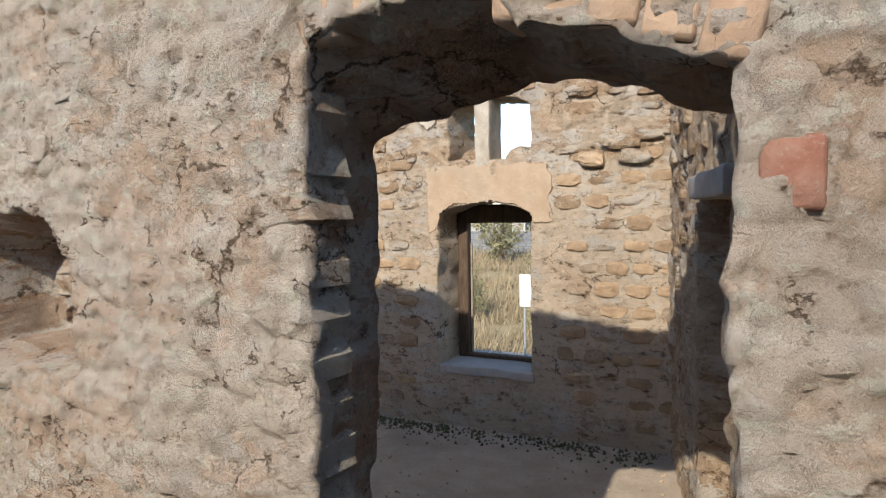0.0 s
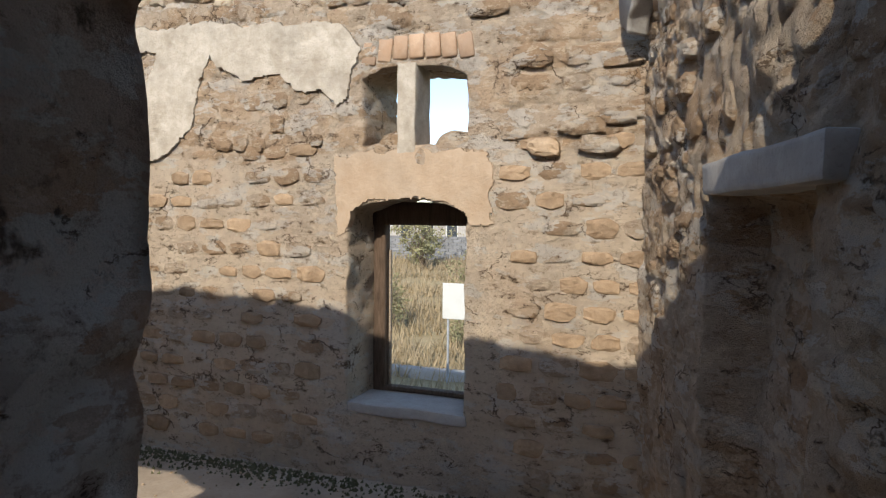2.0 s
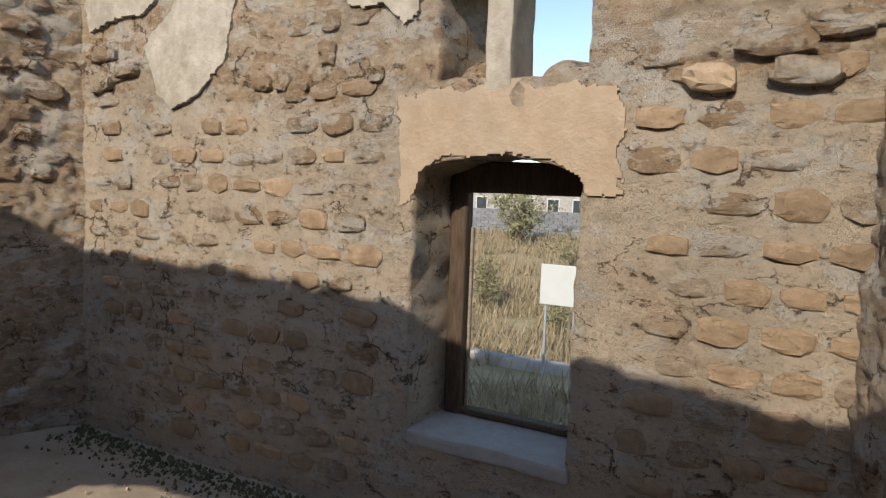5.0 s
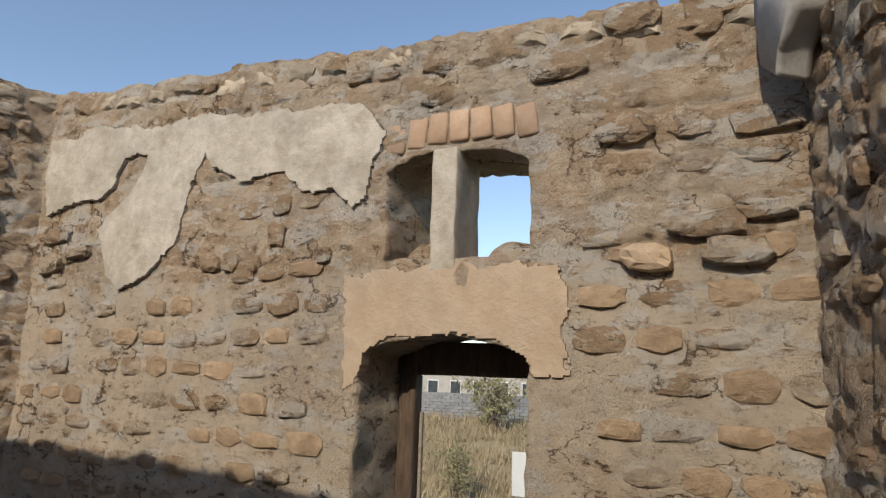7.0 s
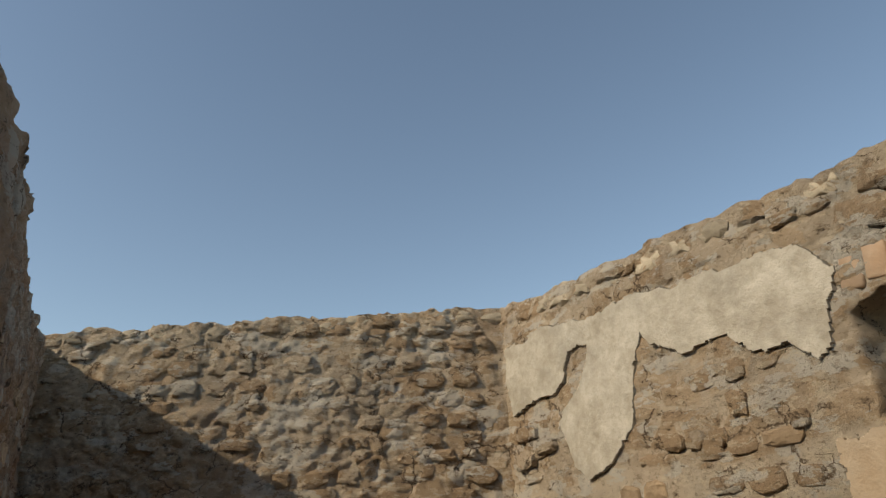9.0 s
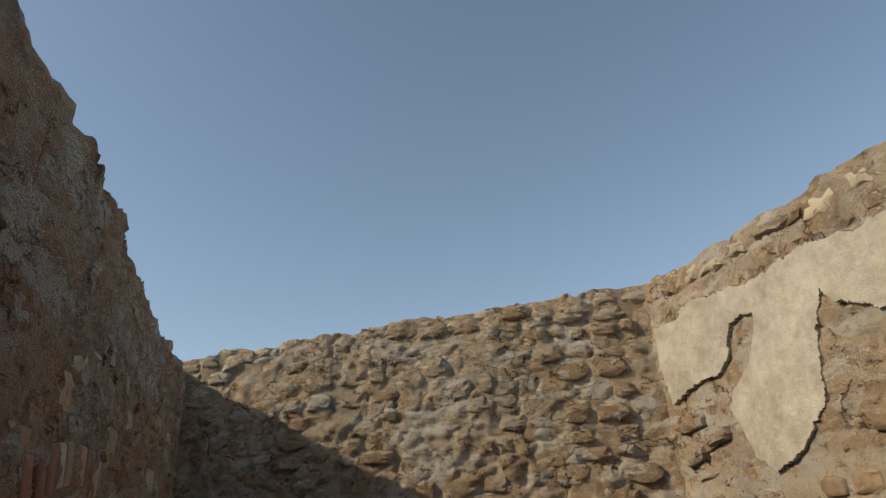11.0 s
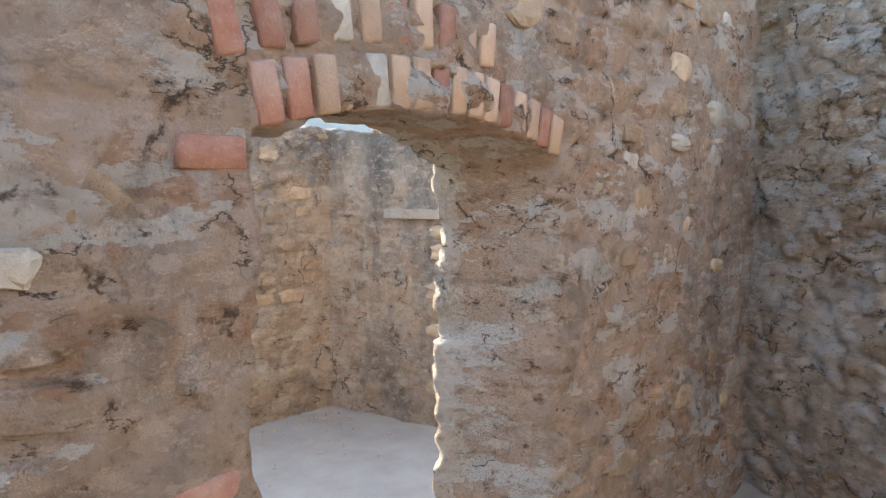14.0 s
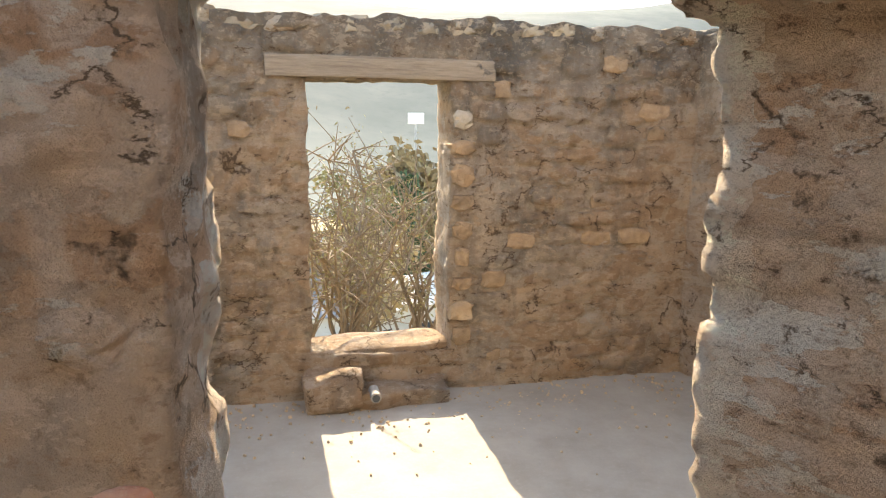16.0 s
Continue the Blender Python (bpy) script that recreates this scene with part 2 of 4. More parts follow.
def cells(u, z, su, sz, s, off=0.5):
    """Stones in rough courses: the nearest stone's own tone, and the joint (1 at a joint, 0 inside)."""
    row = np.floor(z / sz + 0.25 * np.sin(u * 2.1 + s))
    bu, bz = u / su + off * (row % 2), z / sz
    iu, iz = np.floor(bu).astype(np.int64), np.floor(bz).astype(np.int64)
    d1 = np.full(u.shape, 9.0)
    d2 = np.full(u.shape, 9.0)
    tone = np.zeros(u.shape)
    for a in (-1, 0, 1):
        for b in (-1, 0, 1):
            cu, cz = iu + a, iz + b
            pu = cu + 0.5 + 0.75 * (rnd3(cu, cz, 0, s) - 0.5)
            pz = cz + 0.5 + 0.6 * (rnd3(cu, cz, 1, s) - 0.5)
            d = np.sqrt((bu - pu) ** 2 + (1.15 * (bz - pz)) ** 2)
            near = d < d1
            d2 = np.where(near, d1, np.minimum(d2, d))
            tone = np.where(near, rnd3(cu, cz, 2, s), tone)
            d1 = np.where(near, d, d1)
    return tone, np.clip(1 - (d2 - d1) / 0.32, 0, 1)


def part(name, bm, mat, parent=None, label=""):
    me = bpy.data.meshes.new(name)
    bm.to_mesh(me)
    bm.free()
    me.materials.append(mat)
    ob = new(name, me)
    ob.parent = parent
    if label:
        tagged(ob, label)
    return ob


def piece(name, me, m, parent=None):
    ob = new(name, me)
    ob.parent = parent
    ob.matrix_local = m
    return ob


def box_bm(size, bevel=0.0, seg=2, at=(0, 0, 0)):
    bm = bmesh.new()
    bmesh.ops.create_cube(bm, size=1, matrix=Matrix.Translation(at) @ Matrix.Diagonal((*size, 1)))
    if bevel:
        bmesh.ops.bevel(bm, geom=bm.edges[:], offset=bevel, segments=seg, affect="EDGES", profile=0.6)
    return bm


def roughen(bm, amp, freq, s=0, cuts=0):
    if cuts:
        bmesh.ops.subdivide_edges(bm, edges=bm.edges[:], cuts=cuts, use_grid_fill=True)
    for v in bm.verts:
        q = v.co * freq + Vector((s * 7.3, s * 3.1, 0))
        v.co += Vector((noise.noise(q), noise.noise(q + Vector((31, 0, 0))), noise.noise(q + Vector((0, 47, 0))))) * amp
    for f in bm.faces:
        f.smooth = True
    return bm


def stone_mesh(s, mat, amp=0.16):
    """A broken stone about 1 x 1 x 1: an angular outline, chipped arrises and an uneven face towards +y."""
    rg = random.Random(s * 17 + 5)
    bm = bmesh.new()
    n = rg.choice((9, 10, 11))
    turn = rg.uniform(0, 1)
    outline = []
    for k in range(n):
        a = (k + turn + rg.uniform(-0.25, 0.25)) / n * math.tau
        c, t = math.cos(a), math.sin(a)
        r = 0.5 / (abs(c) ** 5 + abs(t) ** 5) ** 0.2 * (1 - amp * 1.5 * rg.random())
        outline.append((c * r, t * r))
    rings = []
    for scale, y in ((1.0, -0.5), (1.0, 0.34), (0.9, 0.44), (0.55, 0.5)):
        rings.append([bm.verts.new((x * scale + (rg.uniform(-0.05, 0.05) if y > 0.4 else 0), y + (rg.uniform(-0.07, 0.04) if y > 0 else 0), z * scale + (rg.uniform(-0.05, 0.05) if y > 0.4 else 0))) for x, z in outline])
    for q, w in zip(rings, rings[1:]):
        for k in range(n):
            bm.faces.new((q[k], w[k], w[(k + 1) % n], q[(k + 1) % n])).smooth = False
    mid = bm.verts.new((0, 0.48, 0))
    for k in range(n):
        bm.faces.new((rings[-1][k], mid, rings[-1][(k + 1) % n])).smooth = True
    bmesh.ops.recalc_face_normals(bm, faces=bm.faces[:])
    me = bpy.data.meshes.new("stone")
    bm.to_mesh(me)
    bm.free()
    me.materials.append(mat)
    return me


def tube(bm, pts, r0, r1, seg=6):
    rings = []
    for i, p in enumerate(pts):
        p = Vector(p)
        d = (Vector(pts[min(i + 1, len(pts) - 1)]) - Vector(pts[max(i - 1, 0)])).normalized()
        a = d.orthogonal().normalized()
        b = d.cross(a)
        r = r0 + (r1 - r0) * i / (len(pts) - 1)
        rings.append([bm.verts.new(p + r * (a * math.cos(k * math.tau / seg) + b * math.sin(k * math.tau / seg))) for k in range(seg)])
    for q, w in zip(rings, rings[1:]):
        for k in range(seg):
            bm.faces.new((q[k], q[(k + 1) % seg], w[(k + 1) % seg], w[k]))
    bm.faces.new(rings[0][::-1])
    bm.faces.new(rings[-1])


def wall_frame(a, b, inner):
    """Along the wall, out of its inner face, and its length; inner is a point on the inner side."""
    a, b = Vector((*a, 0)), Vector((*b, 0))
    d = (b - a).normalized()
    n = Vector((-d.y, d.x, 0))
    if n.dot(Vector((*inner, 0)) - a) < 0:
        n = -n
    return a, d, n, (b - a).length


def opening(u0, u1, z0, spring, rise=0.0, ragged=0.012, splay=(0, 0), climb=(0, 0)):
    """splay: how far the two jambs shift along the wall from its inner to its outer face; climb: how far the arch rises there in its two halves."""
    return dict(u0=u0, u1=u1, z0=z0, s=spring, r=rise, rag=ragged, splay=splay, climb=climb)


def hole_distance(o, u, z):
    """Below 0 inside the opening."""
    mid, half = (o["u0"] + o["u1"]) / 2, (o["u1"] - o["u0"]) / 2
    top = o["s"] + o["r"] * (1 - ((u - mid) / half) ** 2)
    return np.maximum(np.maximum(o["u0"] - u, u - o["u1"]), np.maximum(o["z0"] - z, z - top))


def wall(name, a, b, inner, thick, z0, top, holes, mat, seed, label, niches=(), res=0.019, size=(0.24, 0.15), relief=0.022, rough=1.0, back_niches=(), flat=None):
    """A thick masonry wall with uneven stones, ragged top and openings that go through."""
    a, d, n, length = wall_frame(a, b, inner)
    zmax = max(top(u) for u in np.linspace(0, length, 40)) + 0.1
    nu, nz = int(length / res), int((zmax - z0) / res)
    U, Z = np.meshgrid(np.linspace(0, length, nu + 1), np.linspace(z0, zmax, nz + 1), indexing="ij")

    def dist(u, z):
        p = np.stack([u.ravel() * 7, z.ravel() * 7, np.full(u.size, seed + 0.5)], 1)
        wob = (vnoise(p, seed) + 0.5 * vnoise(p * 3, seed)).reshape(u.shape)
        tp = np.interp(u, np.linspace(0, length, 60), [top(q) for q in np.linspace(0, length, 60)])
        out = tp + 0.03 * wob - z
        for o in holes:
            out = np.minimum(out, hole_distance(o, u, z) + o["rag"] * wob)
        return out

    uc, zc = (U[1:, 1:] + U[:-1, :-1]) / 2, (Z[1:, 1:] + Z[:-1, :-1]) / 2
    keep = dist(uc, zc) > 0
    # pull the border onto the true outline
    D = dist(U, Z)
    e = res * 0.25
    gu, gz = (dist(U + e, Z) - D) / e, (dist(U, Z + e) - D) / e
    g = np.maximum(np.sqrt(gu ** 2 + gz ** 2), 0.3)
    pad = np.zeros((nu + 2, nz + 2), bool)
    pad[1:-1, 1:-1] = keep
    count = pad[1:, 1:].astype(int) + pad[:-1, 1:] + pad[1:, :-1] + pad[:-1, :-1]
    edge = (count > 0) & (count < 4) & (U > 1e-6) & (U < length - 1e-6) & (Z > z0 + 1e-6)
    mv = np.where(edge & (np.abs(D) < res * 1.5), -D / g, 0)
    U2, Z2 = U + np.clip(mv * gu / g, -res, res), Z + np.clip(mv * gz / g, -res, res)
    tone, joint = cells(U2, Z2, *size, seed)
    tone2, joint2 = cells(U2, Z2, size[0] * 0.45, size[1] * 0.5, seed + 9)
    p3 = np.stack([U2.ravel() * 1.7, Z2.ravel() * 1.7, np.full(U.size, seed * 1.0)], 1)
    worn = np.clip(vnoise(p3, seed + 3).reshape(U.shape) * 1.6 + 0.55, 0.12, 1)
    h = relief * worn * ((1 - joint ** 1.5) + 0.5 * (tone - 0.5) - 0.35 * joint2 ** 2 - 0.5)
    even = np.zeros(U.shape)
    if flat is not None:
        even = flat(U2, Z2)
        h = h * (1 - 0.8 * even)
        joint = np.maximum(joint, even)
    for q, depth in niches:
        h = h - depth * np.clip(-hole_distance(q, U2, Z2) / 0.03, 0, 1)
    idx = np.full(U.shape, -1)
    used = count > 0
    nv = int(used.sum())
    idx[used] = np.arange(nv)
    fu, fz, fh = U2[used], Z2[used], h[used]
    dv, nn, base = np.array(d), np.array(n), np.array(a)
    front = base + fu[:, None] * dv + fz[:, None] * np.array((0, 0, 1)) + fh[:, None] * nn
    hb = relief * 0.9 * ((1 - joint2 ** 1.5) + 0.5 * tone2 - 0.5)[used]
    for q, dep in back_niches:
        hb = hb - dep * np.clip(-hole_distance(q, fu, fz) / 0.03, 0, 1)
    back = base + fu[:, None] * dv + fz[:, None] * np.array((0, 0, 1)) - (thick + hb)[:, None] * nn
    ci, cj = np.nonzero(keep)
    q = np.stack([idx[ci, cj], idx[ci + 1, cj], idx[ci + 1, cj + 1], idx[ci, cj + 1]], 1)
    flip = np.cross(dv, (0, 0, 1)) @ nn < 0
    if flip:
        q = q[:, ::-1]
    rings = max(4, int(thick / (res * 1.6)))
    border = used & (count < 4)
    bi = np.full(U.shape, -1)
    nb = int(border.sum())
    bi[border] = np.arange(nb)
    fr = idx[border]
    mids = [front[fr] + (back[fr] - front[fr]) * k / rings for k in range(1, rings)]
    verts = np.concatenate([front, back] + mids)
    depth = np.clip(-(verts - base) @ nn / thick, 0, 1)
    along = (verts - base) @ dv
    for o in holes:
        mid = (o["u0"] + o["u1"]) / 2
        left_w = np.where(along < mid, np.exp(-np.maximum(0, o["u0"] - along) / 0.25) * np.clip((mid - along) / (mid - o["u0"]), 0, 1), 0)
        right_w = np.where(along >= mid, np.exp(-np.maximum(0, along - o["u1"]) / 0.25) * np.clip((along - mid) / (o["u1"] - mid), 0, 1), 0)
        verts = verts + ((left_w * o["splay"][0] + right_w * o["splay"][1]) * depth)[:, None] * dv
        over = np.clip((verts[:, 2] - o["s"] + 0.12) / 0.12, 0, 1) * np.exp(-np.maximum(0, verts[:, 2] - o["s"] - o["r"]) / 0.2)
        over = over * np.clip((along - o["u0"] + 0.1) / 0.1, 0, 1) * np.clip((o["u1"] + 0.1 - along) / 0.1, 0, 1)
        step = np.clip((along - mid) / 0.06 - 1, 0, 1)
        verts[:, 2] += over * depth * (o["climb"][0] * (1 - step) + o["climb"][1] * step)
    faces = [q, (q + nv)[:, ::-1]]
    left = keep & ~pad[:-2, 1:-1]
    right = keep & ~pad[2:, 1:-1]
    low = keep & ~pad[1:-1, :-2]
    high = keep & ~pad[1:-1, 2:]
    segs = []
    for mask, (o1, o2) in ((left, ((0, 1), (0, 0))), (right, ((1, 0), (1, 1))), (low, ((0, 0), (1, 0))), (high, ((1, 1), (0, 1)))):
        i, j = np.nonzero(mask)
        segs.append(np.stack([i + o1[0], j + o1[1], i + o2[0], j + o2[1]], 1))
    segs = np.concatenate(segs)

    def ring(k, i, j):
        if k == 0:
            return idx[i, j]
        if k == rings:
            return idx[i, j] + nv
        return 2 * nv + (k - 1) * nb + bi[i, j]

    for k in range(rings):
        s4 = np.stack([ring(k, segs[:, 2], segs[:, 3]), ring(k, segs[:, 0], segs[:, 1]), ring(k + 1, segs[:, 0], segs[:, 1]), ring(k + 1, segs[:, 2], segs[:, 3])], 1)
        faces.append(s4[:, ::-1] if flip else s4)
    faces = np.concatenate(faces)
    for amp, fr_, s in ((0.016, 4.0, 1), (0.013, 11.0, 5), (0.011, 24.0, 8)):
        verts = verts + rough * amp * np.stack([vnoise(verts * fr_, seed + s + c) for c in (0, 1, 2)], 1)
    me = bpy.data.meshes.new(name)
    me.vertices.add(len(verts))
    me.vertices.foreach_set("co", verts.ravel())
    me.loops.add(faces.size)
    me.loops.foreach_set("vertex_index", faces.ravel().astype(np.int32))
    me.polygons.add(len(faces))
    me.polygons.foreach_set("loop_start", np.arange(0, faces.size, 4, dtype=np.int32))
    me.update(calc_edges=True)
    me.polygons.foreach_set("use_smooth", np.ones(len(faces), bool))
    for key, val, val2 in (("tone", tone, tone2), ("joint", joint, joint2), ("coat", even, np.zeros(U.shape))):
        at = me.attributes.new(key, "FLOAT", "POINT")
        edge_vals = [val[border]] * (rings - 1)
        at.data.foreach_set("value", np.concatenate([val[used], val2[used]] + edge_vals).astype(np.float32))
    me.materials.append(mat)
    ob = new(name, me)
    tagged(ob, label, "wall", kind="structure")
    return ob


def bow(x):
    """The dividing wall is not straight: it bulges into the room between its doorways."""
    return np.interp(x, (-3.4, -2.2, -1.3, -0.7, -0.1, 0.5, 1.2, 2.0), (0, 0.02, 0.06, 0.12, 0.165, 0.15, 0.07, 0))


def on_wall(a, b, inner, u, z, out=0.0, roll=0.0, bowed=False):
    """A pose on a wall's inner face: x along it, y out of it, z up."""
    a, d, n, _ = wall_frame(a, b, inner)
    p = a + d * u + n * out
    if bowed:
        p.y += bow(p.x)
    return Matrix(((d.x, n.x, 0, p.x), (d.y, n.y, 0, p.y), (0, 0, 1, z), (0, 0, 0, 1))) @ pose(0, 0, 0, 0, roll, 0)


# ---- structure: plan of the two spaces ----
C2L, C2R = (-1.95, 4.2), (2.28, 4.2)      # far wall, inner corners
C1L, C1R = (-3.38, 1.2), (3.07, 1.2)      # dividing wall, inner corners
MID = (0.0, 2.6)
T1, T2 = 0.36, 0.42


# far wall: u runs from its west corner, x = u + C2L.x
FA, FB = (C2L[0] - 0.4, 4.2), (C2R[0] + 0.4, 4.2)
fx = lambda x: x - FA[0]
far_top = lambda u: 3.27 - 0.068 * u
wall_far = wall("wall_north", FA, FB, MID, T2, -0.35, far_top,
                [opening(fx(0.505), fx(1.29), 0.40, 1.62, 0.10), opening(fx(0.615), fx(1.295), 2.04, 2.44, 0.075, 0.016, (0.04, 0))],
                SAND_WALL, 3, "sunlit sandy stone wall with a ragged top and flaked plaster", rough=0.45, relief=0.024, size=(0.25, 0.17),
                flat=lambda u, z: np.clip((1.98 + 0.03 * np.sin(u * 5) - z) / 0.03, 0, 1))
# east wall with a walled-up recess under a lintel
EA, EB = (2.28 - 0.105, 4.6), (3.07 + 0.09, 0.86)
e_len = math.hypot(EB[0] - EA[0], EB[1] - EA[1])
eu = lambda y: (EA[1] - y) / (EA[1] - EB[1]) * e_len
wall_east = wall("wall_east", EA, EB, MID, 0.45, -0.35, lambda u: 3.02 - 0.05 * u, [], SAND_WALL, 11,
                 "rough sandy rubble wall with a walled-up recess", niches=[(opening(eu(3.03), eu(2.2), -0.6, 1.69), 0.20)], relief=0.024, rough=1.2)
# west wall with a blind niche
WA_, WB_ = (-1.95 + 0.187, 4.6), (-3.38 - 0.25, 0.66)
w_len = math.hypot(WB_[0] - WA_[0], WB_[1] - WA_[1])
wu = lambda y: (WA_[1] - y) / (WA_[1] - WB_[1]) * w_len
wall_west = wall("wall_west", WA_, WB_, MID, 0.45, -0.35, lambda u: 3.27 - 0.028 * u, [], SAND_WALL, 17,
                 "tall coarse rubble wall with a blind arched niche", niches=[(opening(wu(3.16), wu(2.55), -0.6, 0.99, 0.10), 0.16)], relief=0.022, size=(0.2, 0.13), rough=1.1)
# dividing wall, two arched doorways
DA, DB = (-3.9, 1.217), (3.6, 0.968)
dx = lambda x: x - DA[0]
wall_mid = wall("wall_south", DA, DB, MID, T1, -0.35, lambda u: 3.09 - 0.044 * u,
                [opening(dx(2.02), dx(2.93), -0.6, 1.79, 0.115, 0.02, (0.09, 0.03), (0.16, 0.05)), opening(dx(-1.31), dx(-0.085), -0.6, 1.73, 0.09, 0.02, (0.24, 0.0))],
                INNER_WALL, 23, "thick rubble dividing wall with two arched doorways", relief=0.026, size=(0.22, 0.16),
                back_niches=[(opening(dx(0.4), dx(1.12), 1.16, 1.5, 0.16), 0.3)])
for vert in wall_mid.data.vertices:
    vert.co.y += bow(vert.co.x)
wall_mid.data.materials.append(OUTER_WALL)
for p in wall_mid.data.polygons:
    if p.center.y < 0.80 - 0.0333 * p.center.x + bow(p.center.x):
        p.material_index = 1
# yard walls
YA, YB = (-3.1, -1.7), (4.6, -1.7)
yx = lambda x: x - YA[0]
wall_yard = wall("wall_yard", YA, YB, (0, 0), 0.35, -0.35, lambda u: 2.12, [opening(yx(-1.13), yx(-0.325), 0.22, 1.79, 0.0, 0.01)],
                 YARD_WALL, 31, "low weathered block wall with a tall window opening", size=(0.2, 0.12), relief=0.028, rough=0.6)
SA, SB = (-2.62, -2.05), (-3.15, 0.75)
s_len = math.hypot(SB[0] - SA[0], SB[1] - SA[1])
su = lambda y: (y - SA[1]) / (SB[1] - SA[1]) * s_len
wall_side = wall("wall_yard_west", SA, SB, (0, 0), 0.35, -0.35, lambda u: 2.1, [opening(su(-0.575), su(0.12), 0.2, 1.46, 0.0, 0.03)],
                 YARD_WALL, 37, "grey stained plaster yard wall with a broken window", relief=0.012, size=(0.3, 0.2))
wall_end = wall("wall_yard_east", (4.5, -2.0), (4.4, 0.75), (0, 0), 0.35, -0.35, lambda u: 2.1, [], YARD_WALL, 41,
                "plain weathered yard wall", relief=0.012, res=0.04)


def sheet(name, x0, x1, y0, y1, z, step, amp, mat, label, seed):
    bm = bmesh.new()
    nx, ny = int((x1 - x0) / step), int((y1 - y0) / step)
    bmesh.ops.create_grid(bm, x_segments=nx, y_segments=ny, size=0.5)
    for v in bm.verts:
        x, y = (x0 + x1) / 2 + v.co.x * (x1 - x0), (y0 + y1) / 2 + v.co.y * (y1 - y0)
        q = Vector((x * 1.3, y * 1.3, seed))
        v.co = Vector((x, y, z + amp * noise.noise(q) + amp * 0.35 * noise.noise(q * 6)))
    for f in bm.faces:
        f.smooth = True
    ob = part(name, bm, mat)
    return tagged(ob, label, "floor", kind="structure")


sheet("floor", -3.9, 3.6, 0.92, 4.5, -0.05, 0.06, 0.02, DIRT, "bare trodden earth floor with dust and grit", 2)
sheet("floor_yard", -3.3, 4.7, -1.9, 0.94, -0.03, 0.06, 0.008, SCREED, "pale dusty cement floor of the yard", 5)


# ---- ground: one sheet to the horizon ----
def ground_height(x, y):
    z = -0.32
    if y > 4.7:
        z -= 0.85 * min(1, (y - 4.7) / 1.5)
        z += 0.8 * max(0, min(1, (y - 12.5) / 17)) + 0.12 * noise.noise(Vector((x * 0.5, y * 0.5, 0))) * min(1, (y - 4.7) / 3)
    if y < -2.2:
        s = -2.2 - y
        z -= min(s, 30) * 0.32 * min(1, s / 4)
        far = max(0, s - 120)
        z += 175 * (1 - math.exp(-(far / 330) ** 2)) * (0.85 + 0.25 * noise.noise(Vector((x * 0.003, y * 0.003, 4))))
    if x < -4.2:
        z -= min(-4.2 - x, 30) * 0.2 * (1 if y < 6 else max(0, 1 - (y - 6) / 10))
    return z


bm = bmesh.new()
radii = [0.0] + [1.2 * 1.085 ** k for k in range(1, 96)]
rings_g = []
for r in radii:
    rings_g.append([bm.verts.new((r * math.cos(k * math.tau / 120), 1 + r * math.sin(k * math.tau / 120), ground_height(r * math.cos(k * math.tau / 120), 1 + r * math.sin(k * math.tau / 120)))) for k in range(120)] if r else [bm.verts.new((0, 1, -0.32))])
for q, w in zip(rings_g, rings_g[1:]):
    for k in range(120):
        if len(q) == 1:
            bm.faces.new((q[0], w[k], w[(k + 1) % 120]))
        else:
            bm.faces.new((q[k], w[k], w[(k + 1) % 120], q[(k + 1) % 120]))
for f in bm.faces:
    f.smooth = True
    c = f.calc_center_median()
    # past 90 m the faces take the woods colour with haze painted in
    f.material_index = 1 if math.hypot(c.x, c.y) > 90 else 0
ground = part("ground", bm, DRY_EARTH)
ground.data.materials.append(HAZE_TINT_HILL)
tagged(ground, "dry grassy slope running out to wooded hills in a haze tint", "ground", kind="structure")


